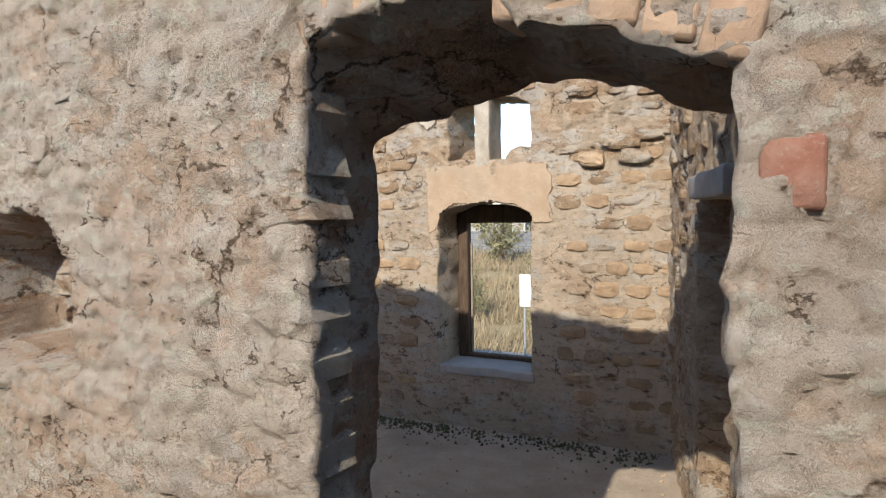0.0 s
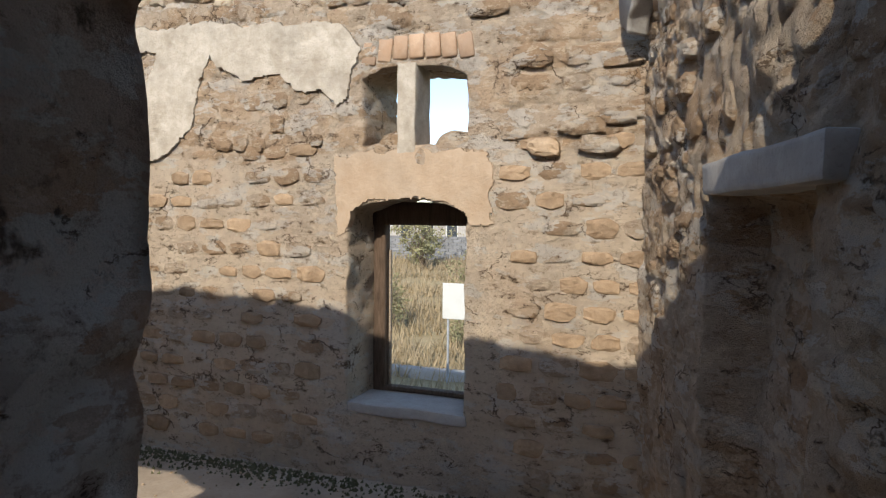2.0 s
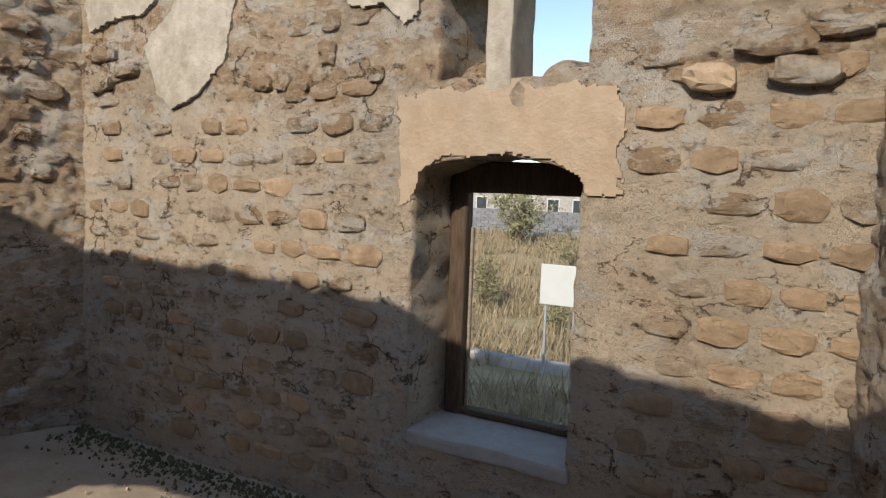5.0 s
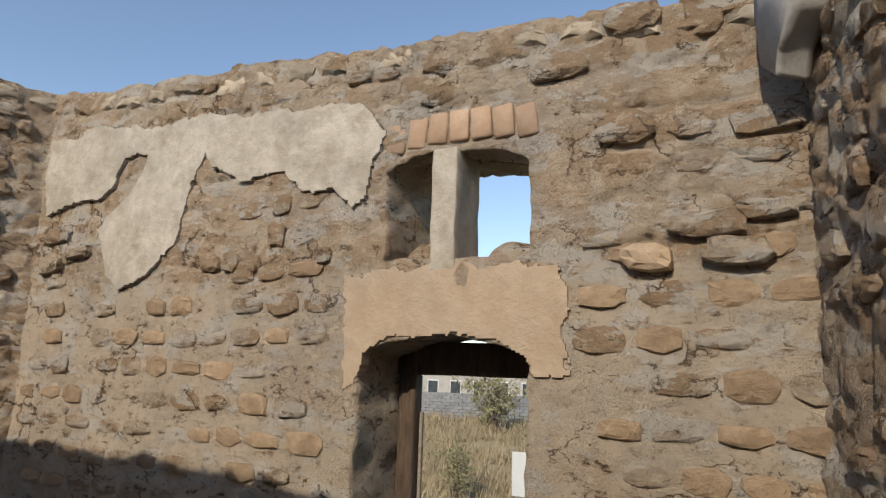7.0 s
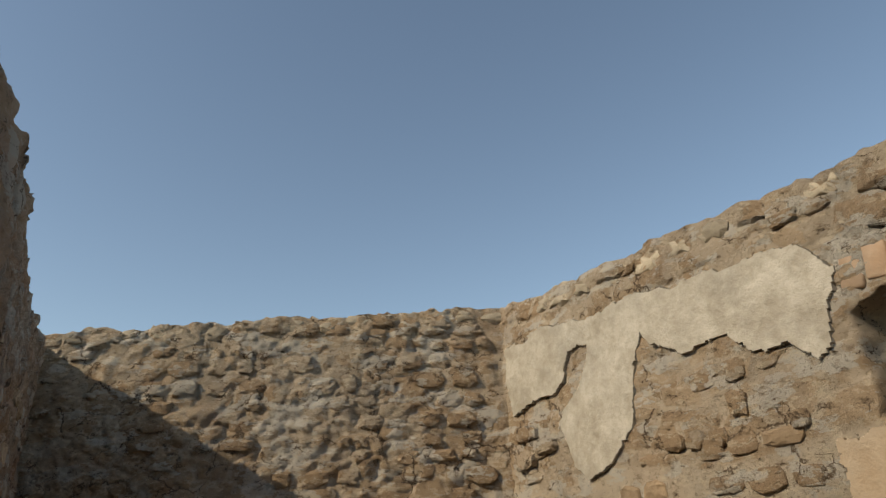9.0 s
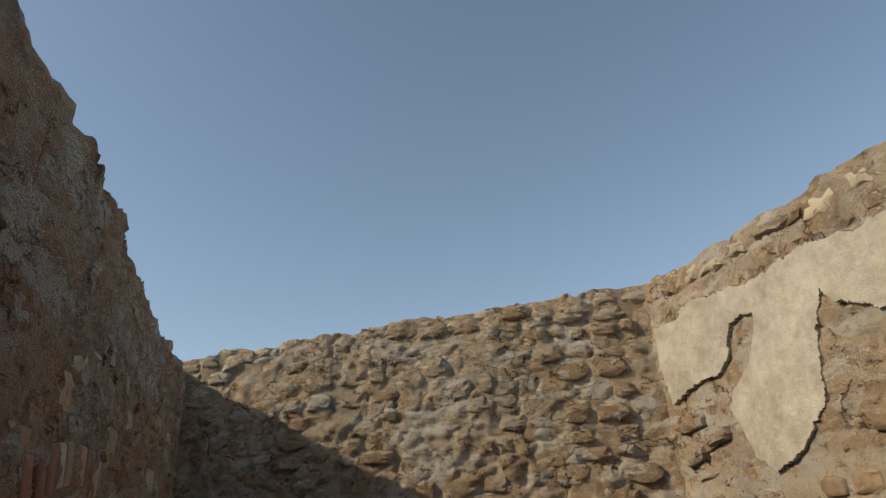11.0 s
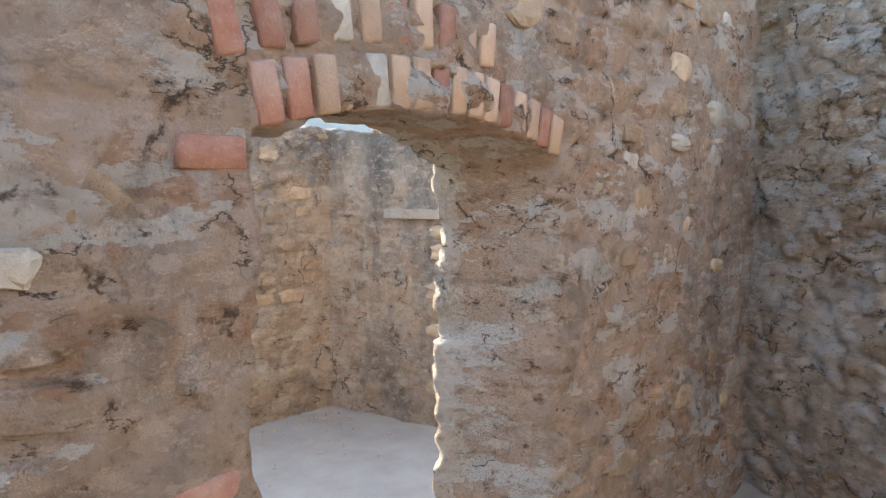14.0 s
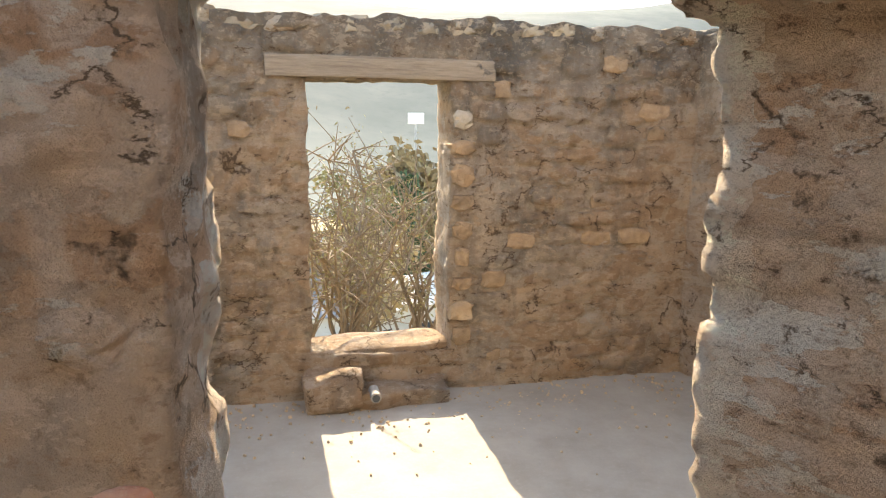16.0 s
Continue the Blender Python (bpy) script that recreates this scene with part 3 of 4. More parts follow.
# ---- far wall: plaster, render, pier, door frame ----
def flake(name, outline, out, thick, y, mat, seed, jag=0.012, parent=None, label=""):
    """A broken sheet of plaster on a wall that faces -y, uneven and ragged at its edge."""
    res = 0.009
    ox_, oz_ = np.array(outline).T
    nx, nz = int((ox_.max() - ox_.min() + 0.1) / res), int((oz_.max() - oz_.min() + 0.1) / res)
    X, Z = np.meshgrid(ox_.min() - 0.05 + np.arange(nx + 1) * res, oz_.min() - 0.05 + np.arange(nz + 1) * res, indexing="ij")

    def wob(x, z, f, k):
        return vnoise(np.stack([x.ravel() * f, z.ravel() * f, np.full(x.size, k + 0.5)], 1), seed + k).reshape(x.shape)

    xc, zc = X[1:, 1:] - res / 2, Z[1:, 1:] - res / 2
    xw = xc + jag * (wob(xc, zc, 12, 1) + 0.6 * wob(xc, zc, 37, 2))
    zw = zc + jag * (wob(xc, zc, 12, 3) + 0.6 * wob(xc, zc, 37, 4))
    keep = np.zeros(xc.shape, bool)
    for (x0, z0), (x1, z1) in zip(outline, outline[1:] + outline[:1]):
        if z0 != z1:
            keep ^= ((z0 > zw) != (z1 > zw)) & (xw < x0 + (zw - z0) * (x1 - x0) / (z1 - z0))
    lift_ = 0.012 * wob(X, Z, 3, 5) + 0.005 * wob(X, Z, 11, 6) + 0.002 * wob(X, Z, 34, 7)
    front = np.stack([X, y - out - lift_ * min(1, out / 0.02), Z], -1).reshape(-1, 3)
    back = np.stack([X, np.full(X.shape, y - out + thick), Z], -1).reshape(-1, 3)
    row, count = nz + 1, front.shape[0]
    faces = []
    for i, k in zip(*np.nonzero(keep)):
        a, b, c, e = i * row + k, (i + 1) * row + k, (i + 1) * row + k + 1, i * row + k + 1
        faces.append((a, b, c, e))
        for di, dk, p, q in ((-1, 0, e, a), (1, 0, b, c), (0, -1, a, b), (0, 1, c, e)):
            if not keep[i + di, k + dk]:
                faces.append((q, p, p + count, q + count))
    bm = bmesh.new()
    me = bpy.data.meshes.new(name)
    me.from_pydata(np.concatenate([front, back]).tolist(), [], faces)
    bm.from_mesh(me)
    bpy.data.meshes.remove(me)
    bmesh.ops.delete(bm, geom=[v for v in bm.verts if not v.link_faces], context="VERTS")
    return part(name, bm, mat, parent, label)


flake("plaster_patch", [(-1.9, 2.91), (-1.46, 2.96), (-0.95, 2.87), (-0.56, 2.9), (-0.23, 2.83), (0.18, 2.82), (0.45, 2.8), (0.61, 2.63), (0.54, 2.5), (0.52, 2.36), (0.45, 2.29),
                        (0.32, 2.38), (0.14, 2.41), (0.03, 2.51), (-0.23, 2.49), (-0.45, 2.58), (-0.53, 2.66), (-0.61, 2.52), (-0.65, 2.35), (-0.69, 2.2), (-0.9, 2.02), (-1.11, 1.95),
                        (-1.23, 2.04), (-1.35, 2.34), (-1.21, 2.41), (-1.06, 2.55), (-0.98, 2.74), (-1.19, 2.73), (-1.26, 2.57), (-1.37, 2.51), (-1.58, 2.51), (-1.84, 2.43)],
      0.026, 0.05, 4.2, PLASTER, 3, 0.02, wall_far, "cracked off-white plaster left hanging on the stones")
flake("door_render", [(0.42, 1.97), (0.62, 2.0), (0.9, 1.985), (1.2, 2.01), (1.40, 1.97), (1.46, 1.85), (1.43, 1.7), (1.46, 1.58), (1.31, 1.56), (1.28, 1.635), (1.16, 1.69), (0.9, 1.725), (0.69, 1.70), (0.53, 1.63), (0.50, 1.5), (0.44, 1.48), (0.43, 1.7)],
      0.009, 0.06, 4.2, CREAM, 8, 0.025, wall_far, "smooth cream render round the door arch")

bm = roughen(box_bm((0.12, 0.24, 0.54), 0.012, 2, (0.906, 4.31, 2.25)), 0.008, 9, 4, 5)
pier = part("window_pier", bm, PLASTER)
tagged(pier, "square white plastered pier standing in the upper window", "pier", kind="structure")
bm = roughen(box_bm((0.8, 0.44, 0.07), 0.015, 2, (0.9, 4.41, 0.405)), 0.012, 6, 2, 5)
tagged(part("window_sill", bm, CONCRETE), "worn grey cement sill of the doorway", "sill", kind="structure")


for x, y, w, h, k in ((1.12, 4.5, 0.3, 0.15, 3), (0.74, 4.36, 0.2, 0.1, 5)):
    bm = bmesh.new()
    bmesh.ops.create_icosphere(bm, subdivisions=4, radius=0.5, matrix=Matrix.Translation((x, y, 2.05)) @ Matrix.Diagonal((w, 0.2, h * 1.6, 1)))
    tagged(part("rubble", roughen(bm, 0.03, 9, k), SAND_WALL), "heap of crumbled mortar on the upper window sill", "rubble")


def door_frame():
    top = new("door_frame")
    top.location = (0.9, 4.55, 0.44)
    tagged(top, "dark weathered timber door frame without a door", "door frame", kind="structure")
    for x, w in ((-0.325, 0.085), (0.345, 0.07)):
        part("post", roughen(box_bm((w, 0.08, 1.24), 0.006, 1, (x, 0, 0.62)), 0.004, 6, x, 4), DARK_TIMBER, top)
    part("head", roughen(box_bm((0.78, 0.08, 0.15), 0.006, 1, (0.01, 0, 1.185)), 0.004, 6, 3, 4), DARK_TIMBER, top)
    part("sill_rail", roughen(box_bm((0.76, 0.07, 0.03), 0.004, 1, (0.01, 0.0, 0.02)), 0.003, 6, 5, 3), DARK_TIMBER, top)
    part("strip", box_bm((0.016, 0.02, 0.92), 0.003, 1, (-0.27, 0.02, 0.48)), TIMBER, top, "pale timber strip")
    return top


door_frame()

# east wall: lintel
m_e = on_wall(EA, EB, MID, (eu(2.87) + eu(2.03)) / 2, 1.725, -0.10)
lintel_e = part("lintel", roughen(box_bm((0.88, 0.32, 0.105), 0.012, 2), 0.008, 7, 3, 6), CONCRETE)
lintel_e.matrix_world = m_e
tagged(lintel_e, "grey cement lintel over the walled-up recess", "lintel", kind="structure")
bm = bmesh.new()
loop = [(2.2, 4.12, 2.9), (2.34, 3.86, 2.9), (2.33, 3.9, 2.68), (2.27, 4.0, 2.6), (2.26, 4.05, 2.52), (2.22, 4.12, 2.6)]
f = bm.faces.new([bm.verts.new((x - 0.06, y - 0.05, z)) for x, y, z in loop])
r = bmesh.ops.extrude_face_region(bm, geom=[f])
bmesh.ops.translate(bm, verts=[v for v in r["geom"] if isinstance(v, bmesh.types.BMVert)], vec=(0.1, 0.06, 0))
bmesh.ops.recalc_face_normals(bm, faces=bm.faces[:])
part("plaster_tongue", roughen(bm, 0.015, 8, 2, 4), CONCRETE, wall_east, "grey plaster remnant in the corner")

# yard: lintels, sill, drain
lint = part("lintel", roughen(box_bm((1.27, 0.2, 0.115), 0.008, 2, (-0.75, -1.775, 1.85)), 0.006, 6, 5, 6), TIMBER)
tagged(lint, "pale weathered timber lintel over the yard window", "lintel", kind="structure")
lint2 = part("lintel", roughen(box_bm((0.95, 0.2, 0.07), 0.008, 2), 0.006, 6, 6, 6), TIMBER)
lint2.matrix_world = on_wall(SA, SB, (0, 0), su(-0.7), 1.49, -0.05)
tagged(lint2, "thin split timber lintel over the broken window", "lintel", kind="structure")
bm = roughen(box_bm((0.84, 0.34, 0.1), 0.03, 2, (-0.73, -1.9, 0.2)), 0.03, 6, 7, 9)
tagged(part("window_sill_yard", bm, YARD_WALL), "broken cement sill with crumbled edge", "sill", kind="structure")
bm = roughen(box_bm((0.52, 0.24, 0.12), 0.03, 2, (-0.83, -1.6, 0.0)), 0.03, 6, 9, 9)
tagged(part("step", bm, YARD_WALL), "low rough cement step beneath the yard window", "step", kind="structure")
bm = roughen(box_bm((0.3, 0.3, 0.2), 0.04, 2, (-0.44, -1.62, 0.06)), 0.05, 6, 11, 9)
tagged(part("step", bm, YARD_WALL), "crumbled lump of cement below the window", "step", kind="structure")
bm = bmesh.new()
tube(bm, [(-0.66, -1.56, 0.055), (-0.66, -1.44, 0.05)], 0.03, 0.03, 14)
drain = part("drain_pipe", bm, CONCRETE)
# solid dark plug on the pipe's end, coloured as the shade inside it
bm = bmesh.new()
tube(bm, [(-0.66, -1.45, 0.05), (-0.66, -1.437, 0.05)], 0.022, 0.022, 14)
part("bore", bm, DARK_GLASS, drain, "dark disc for the shade inside the pipe")
tagged(drain, "short round drain pipe at the floor of the yard", "drain pipe")
bm = roughen(box_bm((1.1, 0.5, 0.05), 0.015, 2, (-0.62, 0.93, -0.03)), 0.012, 6, 3, 6)
tagged(part("threshold", bm, SCREED), "worn pale cement threshold", "threshold", kind="structure")

# moss at the foot of the far wall
bm = bmesh.new()
rng = random.Random(8)
for k in range(1500):
    x = rng.uniform(-1.9, 0.6) if rng.random() < 0.75 else rng.uniform(0.6, 2.2)
    y = 4.17 - abs(rng.gauss(0, 0.13))
    s = rng.uniform(0.005, 0.018)
    z = -0.05 + 0.02 * noise.noise(Vector((x * 1.3, y * 1.3, 2)))
    a = rng.uniform(0, 6.3)
    v = [bm.verts.new((x + s * math.cos(a + q) * c, y + s * math.sin(a + q) * c, z + h * s)) for q, c, h in ((0, 1, 0), (2.1, 1, 0.2), (4.2, 1, 0), (1, 0.4, 1.4))]
    for tri in ((0, 1, 3), (1, 2, 3), (2, 0, 3)):
        bm.faces.new([v[i] for i in tri])
tagged(part("moss", bm, MOSS), "dark green moss and weeds along the wall foot", "moss", kind="stuff")

# grit on both floors
bm = bmesh.new()
for k in range(1500):
    if k < 700:
        x, y, z = rng.uniform(-3, 2.6), rng.uniform(1.3, 4.1), -0.05
    else:
        x, y, z = rng.uniform(-2.6, 3.2), -1.66 + abs(rng.gauss(0, 0.35)), -0.03
    s = rng.uniform(0.003, 0.014)
    bmesh.ops.create_cube(bm, size=s, matrix=pose(x, y, z + s * 0.3, rng.uniform(0, 90), rng.uniform(0, 90), rng.uniform(0, 90)))
tagged(part("grit", bm, STONE), "loose grit and crumbs of mortar on the floor", "grit", kind="stuff")


# ---- outside: beyond the far wall ----
def bush(name, x, y, height, spread, twigs, leaves, leaf_mat, label, seed, size=0.03, bare=0.25):
    rg = random.Random(seed)
    z0 = ground_height(x, y)
    top = new(name)
    top.location = (x, y, z0 - 0.03)
    bm, ends = bmesh.new(), []
    for k in range(twigs):
        a, lean = rg.uniform(0, math.tau), rg.uniform(0.05, 1) * spread
        hgt = height * rg.uniform(0.55, 1)
        pts = [Vector((0.06 * math.cos(a), 0.06 * math.sin(a), 0))]
        for q in range(1, 6):
            f = q / 5
            pts.append(Vector((lean * f ** 1.4 * math.cos(a) + rg.gauss(0, 0.03) * height, lean * f ** 1.4 * math.sin(a) + rg.gauss(0, 0.03) * height, hgt * f)))
        tube(bm, pts, 0.009 * height, 0.0025 * height, 5)
        for q in range(2, 6):
            for _ in range(3):
                e = pts[q] + Vector((rg.gauss(0, 0.13), rg.gauss(0, 0.13), rg.gauss(0.05, 0.1))) * height
                tube(bm, [pts[q], (pts[q] + e) / 2 + Vector((0, 0, 0.02)), e], 0.004 * height, 0.0015 * height, 4)
                ends.append((pts[q], e))
    part("stem", bm, TWIG, top)
    bm = bmesh.new()
    for k in range(leaves):
        p, e = rg.choice(ends)
        c = p.lerp(e, rg.uniform(bare, 1.15)) + Vector((rg.gauss(0, 0.02), rg.gauss(0, 0.02), rg.gauss(0, 0.02))) * height
        d = Vector((rg.gauss(0, 1), rg.gauss(0, 1), rg.gauss(0, 1))).normalized() * size * rg.uniform(0.5, 1.2)
        w = d.orthogonal().normalized() * d.length * 0.4
        bm.faces.new([bm.verts.new(c + q) for q in (-d, w, d, -w)])
    part("foliage", bm, leaf_mat, top)
    tagged(top, label, "bush")
    return top


bush("shrub", -0.75, -4.3, 2.15, 1.1, 18, 1500, LEAF, "thin dusty shrub with small yellow-green leaves below the window", 1, 0.026)
bush("shrub", -1.6, -5.0, 2.2, 1.2, 16, 1300, LEAF, "straggly grey-green shrub on the slope", 2, 0.028)
bush("shrub", -0.3, -5.8, 2.6, 1.0, 10, 700, LEAF, "bare-branched shrub with long upright twigs", 3, 0.024)
bush("shrub", -1.2, -7.2, 3.0, 1.6, 20, 2400, STRAW, "dry straw-coloured shrub on the slope", 4, 0.035)
bush("shrub", -2.6, 17.5, 1.5, 1.3, 20, 2600, LEAF, "grey-green shrub on the dry bank", 5, 0.045)
bush("shrub", -2.1, 13.6, 0.8, 0.5, 16, 1100, LEAF, "small green weed on the dry bank", 6, 0.03)
bush("shrub", -4.4, 15.2, 1.3, 0.8, 16, 1500, LEAF, "thin grey shrub on the dry bank", 7, 0.04)
bush("shrub", -8.5, 27.0, 2.4, 1.8, 20, 2400, LEAF, "olive-green bush before the block wall", 8, 0.08)
bush("shrub", -0.5, 21.0, 1.6, 1.6, 16, 1800, STRAW, "dry brown bush on the bank", 9, 0.05)

bm = bmesh.new()
for k in range(16000):
    y = 7 + 23 * rng.random() ** 1.3
    x = 1.5 - (y - 4) * 0.42 + rng.gauss(0, 2.6)
    if noise.noise(Vector((x * 0.6, y * 0.6, 5))) < -0.15:
        continue
    z, h, a = ground_height(x, y), rng.uniform(0.12, 0.5), rng.uniform(0, 6.3)
    w, l = 0.012 + 0.0006 * y, rng.uniform(0.05, 0.3)
    bm.faces.new([bm.verts.new(q) for q in ((x - w * math.cos(a), y - w * math.sin(a), z), (x + w * math.cos(a), y + w * math.sin(a), z), (x + l * math.sin(a), y + l * math.cos(a), z + h))])
tagged(part("grass", bm, STRAW), "tall dry straw-coloured grass on the bank", "grass", kind="stuff")

kerb = new("kerb")
kerb.location = (-1, 11.3, ground_height(-1, 11.3))
for k in range(12):
    part("kerb_stone", roughen(box_bm((0.9, 0.22, 0.24), 0.02, 1, (-5.5 + k * 0.92, 0, 0.03)), 0.01, 4, k, 2), CONCRETE, kerb)
tagged(kerb, "row of pale concrete kerb stones in the grass", "kerb", kind="structure")


def sign_board():
    top = new("sign_board")
    top.location = (-1.15, 11.0, ground_height(-1.15, 11))
    hz = 0.23 - top.location.z
    part("panel", box_bm((0.62, 0.02, 0.6), 0.006, 1, (0, 0, hz)), WHITE_PAINT, top)
    for x in (-0.22, 0.22):
        part("post", box_bm((0.035, 0.035, hz + 0.2), 0.004, 1, (x, 0.03, (hz + 0.2) / 2 - 0.03)), METAL, top)
    tagged(top, "blank white sign board on two metal posts", "sign board")


sign_board()
block_wall = new("block_wall")
block_wall.location = (-9, 31, ground_height(-9, 31) - 0.1)
bw = bpy.data.meshes.new("block")
b = box_bm((0.42, 0.2, 0.135), 0.008, 1)
b.to_mesh(bw)
b.free()
bw.materials.append(BLOCK_GREY)
for row in range(8):
    for k in range(34):
        piece("block", bw, pose(-7.2 + k * 0.435 + 0.21 * (row % 2), 0, 0.1 + row * 0.148), block_wall)
tagged(block_wall, "grey concrete block wall at the top of the bank", "block wall", kind="structure")


def house(name, x, y, w, d, h, z, wall_mat, roof_mat, label, rows=1, cols=4, turn=0.0, pitched=True):
    top = new(name)
    top.matrix_world = pose(x, y, z, 0, 0, turn)
    part("body", box_bm((w, d, h), 0.03, 1, (0, 0, h / 2)), wall_mat, top)
    bm = bmesh.new()
    if pitched:
        v = [bm.verts.new(p) for p in ((-w / 2 - 0.3, -d / 2 - 0.3, h), (w / 2 + 0.3, -d / 2 - 0.3, h), (w / 2 + 0.3, d / 2 + 0.3, h), (-w / 2 - 0.3, d / 2 + 0.3, h), (-w / 2 - 0.3, 0, h + d * 0.22), (w / 2 + 0.3, 0, h + d * 0.22))]
        for q in ((0, 1, 5, 4), (2, 3, 4, 5), (1, 2, 5), (3, 0, 4), (3, 2, 1, 0)):
            bm.faces.new([v[i] for i in q])
    else:
        bmesh.ops.create_cube(bm, size=1, matrix=Matrix.Translation((0, 0, h + 0.1)) @ Matrix.Diagonal((w + 0.3, d + 0.3, 0.2, 1)))
    part("roof", bm, roof_mat, top)
    for side in (-1, 1):
        for r in range(rows):
            for c in range(cols):
                wx, wz = (c + 0.5) / cols * w - w / 2, (r + 0.55) / rows * h
                win = part("window", box_bm((w / cols * 0.5, 0.06, h / rows * 0.4), 0.01, 1, (wx, side * d / 2, wz)), WHITE_PAINT, top)
                part("pane", box_bm((w / cols * 0.42, 0.08, h / rows * 0.34), 0.0, 1, (wx, side * (d / 2 + 0.005), wz)), DARK_GLASS, win)
    tagged(top, label, "house")


house("house", -13.5, 41, 9, 6, 2.3, -0.4, CONCRETE, BLOCK_GREY, "low pale flat-roofed house behind the block wall", 1, 6, 0, False)
house("house", -25, -15, 15, 9, 6.5, -6.2, BLOCK_GREY, BLOCK_GREY, "large grey block building with a flat roof", 2, 6, -34, False)
house("shed", -15.5, -8.8, 6, 4, 1.6, -5.6, BLOCK_GREY, METAL, "low shed with a grey sheet roof", 1, 2, -34, False)
house("shed", -12.5, -6.2, 3.5, 2.5, 1.3, -4.6, METAL, METAL, "small grey lean-to shed", 1, 2, -30, False)
bm = bmesh.new()
bmesh.ops.create_circle(bm, cap_ends=True, radius=2.2, segments=40, matrix=Matrix.Translation((-9.8, -4.9, ground_height(-9.8, -4.9) + 0.35)))
tagged(part("pond", bm, POOL), "green still water of a small basin", "water", kind="structure")
rng = random.Random(21)
for k in range(14):
    far = rng.uniform(26, 85)
    ang = radians(rng.uniform(-4, 24))
    x, y = -math.sin(ang) * far - 0.2, 2 - math.cos(ang) * far
    house("house", x, y, rng.uniform(4, 8), rng.uniform(4, 6), rng.uniform(2, 3.4), ground_height(x, y) - 0.2, WHITE_PAINT, (CONCRETE, BLOCK_GREY, WHITE_PAINT)[k % 3],
          "small white house in the valley", 1, 3, rng.uniform(-30, 30), k % 2 == 0)


def tree(x, y, height, radius, mat, label, seed, clumps=2600, conifer=False):
    rg = random.Random(seed)
    top = new("tree")
    top.location = (x, y, ground_height(x, y) - 0.1)
    bm = bmesh.new()
    tube(bm, [(0, 0, 0), (0.1, 0, height * 0.3), (0.0, 0.1, height * 0.6), (0.05, 0, height * 0.92)], height * 0.025, height * 0.006, 8)
    tips = []
    for k in range(26):
        h = height * rg.uniform(0.22, 0.9)
        reach = radius * ((1 - h / height) * 1.15 + 0.08 if conifer else math.sqrt(max(0.08, 1 - ((h / height - 0.6) / 0.42) ** 2)))
        a = rg.uniform(0, math.tau)
        e = Vector((reach * math.cos(a), reach * math.sin(a), h + (0 if conifer else reach * 0.3)))
        tube(bm, [(0, 0, h * 0.92), (e * 0.5 + Vector((0, 0, h * 0.48))), e], height * 0.008, height * 0.002, 5)
        tips.append((Vector((0, 0, h * 0.92)), e))
    part("trunk", bm, TWIG, top)
    bm = bmesh.new()
    for k in range(clumps):
        p, e = rg.choice(tips)
        c = p.lerp(e, rg.uniform(0.35, 1.05)) + Vector((rg.gauss(0, 1), rg.gauss(0, 1), rg.gauss(0, 1))) * radius * 0.12
        d = Vector((rg.gauss(0, 1), rg.gauss(0, 1), rg.gauss(0, 1))).normalized() * radius * 0.09
        w = d.orthogonal().normalized() * d.length * 0.6
        bm.faces.new([bm.verts.new(c + q) for q in (-d, w, d, -w)])
    part("crown", bm, mat, top)
    tagged(top, label, "tree")


tree(-6.9, -37, 10.4, 2.0, LEAF_DARK, "dark green conifer standing in the valley", 3, 2600, True)
tree(-10.2, -44, 11.5, 4.2, STRAW, "pale yellow-leaved tree in the valley", 4)
rng = random.Random(33)
for k in range(22):
    far, ang = rng.uniform(22, 110), radians(rng.uniform(-6, 40))
    x, y = -math.sin(ang) * far, 2 - math.cos(ang) * far
    tree(x, y, rng.uniform(4, 8.5), rng.uniform(2, 4), (LEAF, STRAW, LEAF_DARK)[k % 3], ("dusty green tree in the valley", "dry yellowish tree in the valley", "dark green tree in the valley")[k % 3], 50 + k, 1300)
mast = new("floodlight_mast")
mast.location = (-10.6, -53, ground_height(-10.6, -53))
bm = bmesh.new()
tube(bm, [(0, 0, 0), (0, 0, 13.5)], 0.16, 0.08, 8)
part("pole", bm, METAL, mast)
part("lamp_panel", box_bm((1.3, 0.3, 0.9), 0.03, 1, (0, 0, 13.7)), WHITE_PAINT, mast)
tagged(mast, "tall grey floodlight mast with a lamp panel", "mast")


# ---- stones, blocks and bricks of the walls ----
FAR_STONES = [stone_mesh(k, SAND_WALL) for k in range(10)]
MID_STONES = [stone_mesh(60 + k, INNER_WALL) for k in range(8)]
OUTER_STONES = [stone_mesh(70 + k, OUTER_WALL) for k in range(8)]
YARD_BLOCKS = [stone_mesh(80 + k, YARD_WALL, 0.1) for k in range(8)]
SHAPES = [stone_mesh(k, STONE) for k in range(10)] + FAR_STONES + FAR_STONES
CAPS = [stone_mesh(20 + k, STONE_CAP, 0.24) for k in range(6)] + FAR_STONES[:4]
EARTHY = [stone_mesh(90 + k, ADOBE, 0.12) for k in range(4)] + [stone_mesh(95 + k, STONE, 0.14) for k in range(3)]
CHALKY = [stone_mesh(100 + k, PLASTER, 0.2) for k in range(2)]
BLOCKS = [stone_mesh(40 + k, ADOBE, 0.09) for k in range(5)] + [stone_mesh(46 + k, SAND_WALL, 0.09) for k in range(5)]


def brick_mesh(mat, s):
    bm = roughen(box_bm((1, 1, 1), 0.07, 1), 0.05, 2.2, s)
    me = bpy.data.meshes.new("brick")
    bm.to_mesh(me)
    bm.free()
    me.materials.append(mat)
    return me


REDS = [brick_mesh(BRICK_RED, k) for k in range(4)]
BUFFS = [brick_mesh(BRICK_BUFF, 10 + k) for k in range(4)]
PALE = [brick_mesh(PLASTER, 30)]


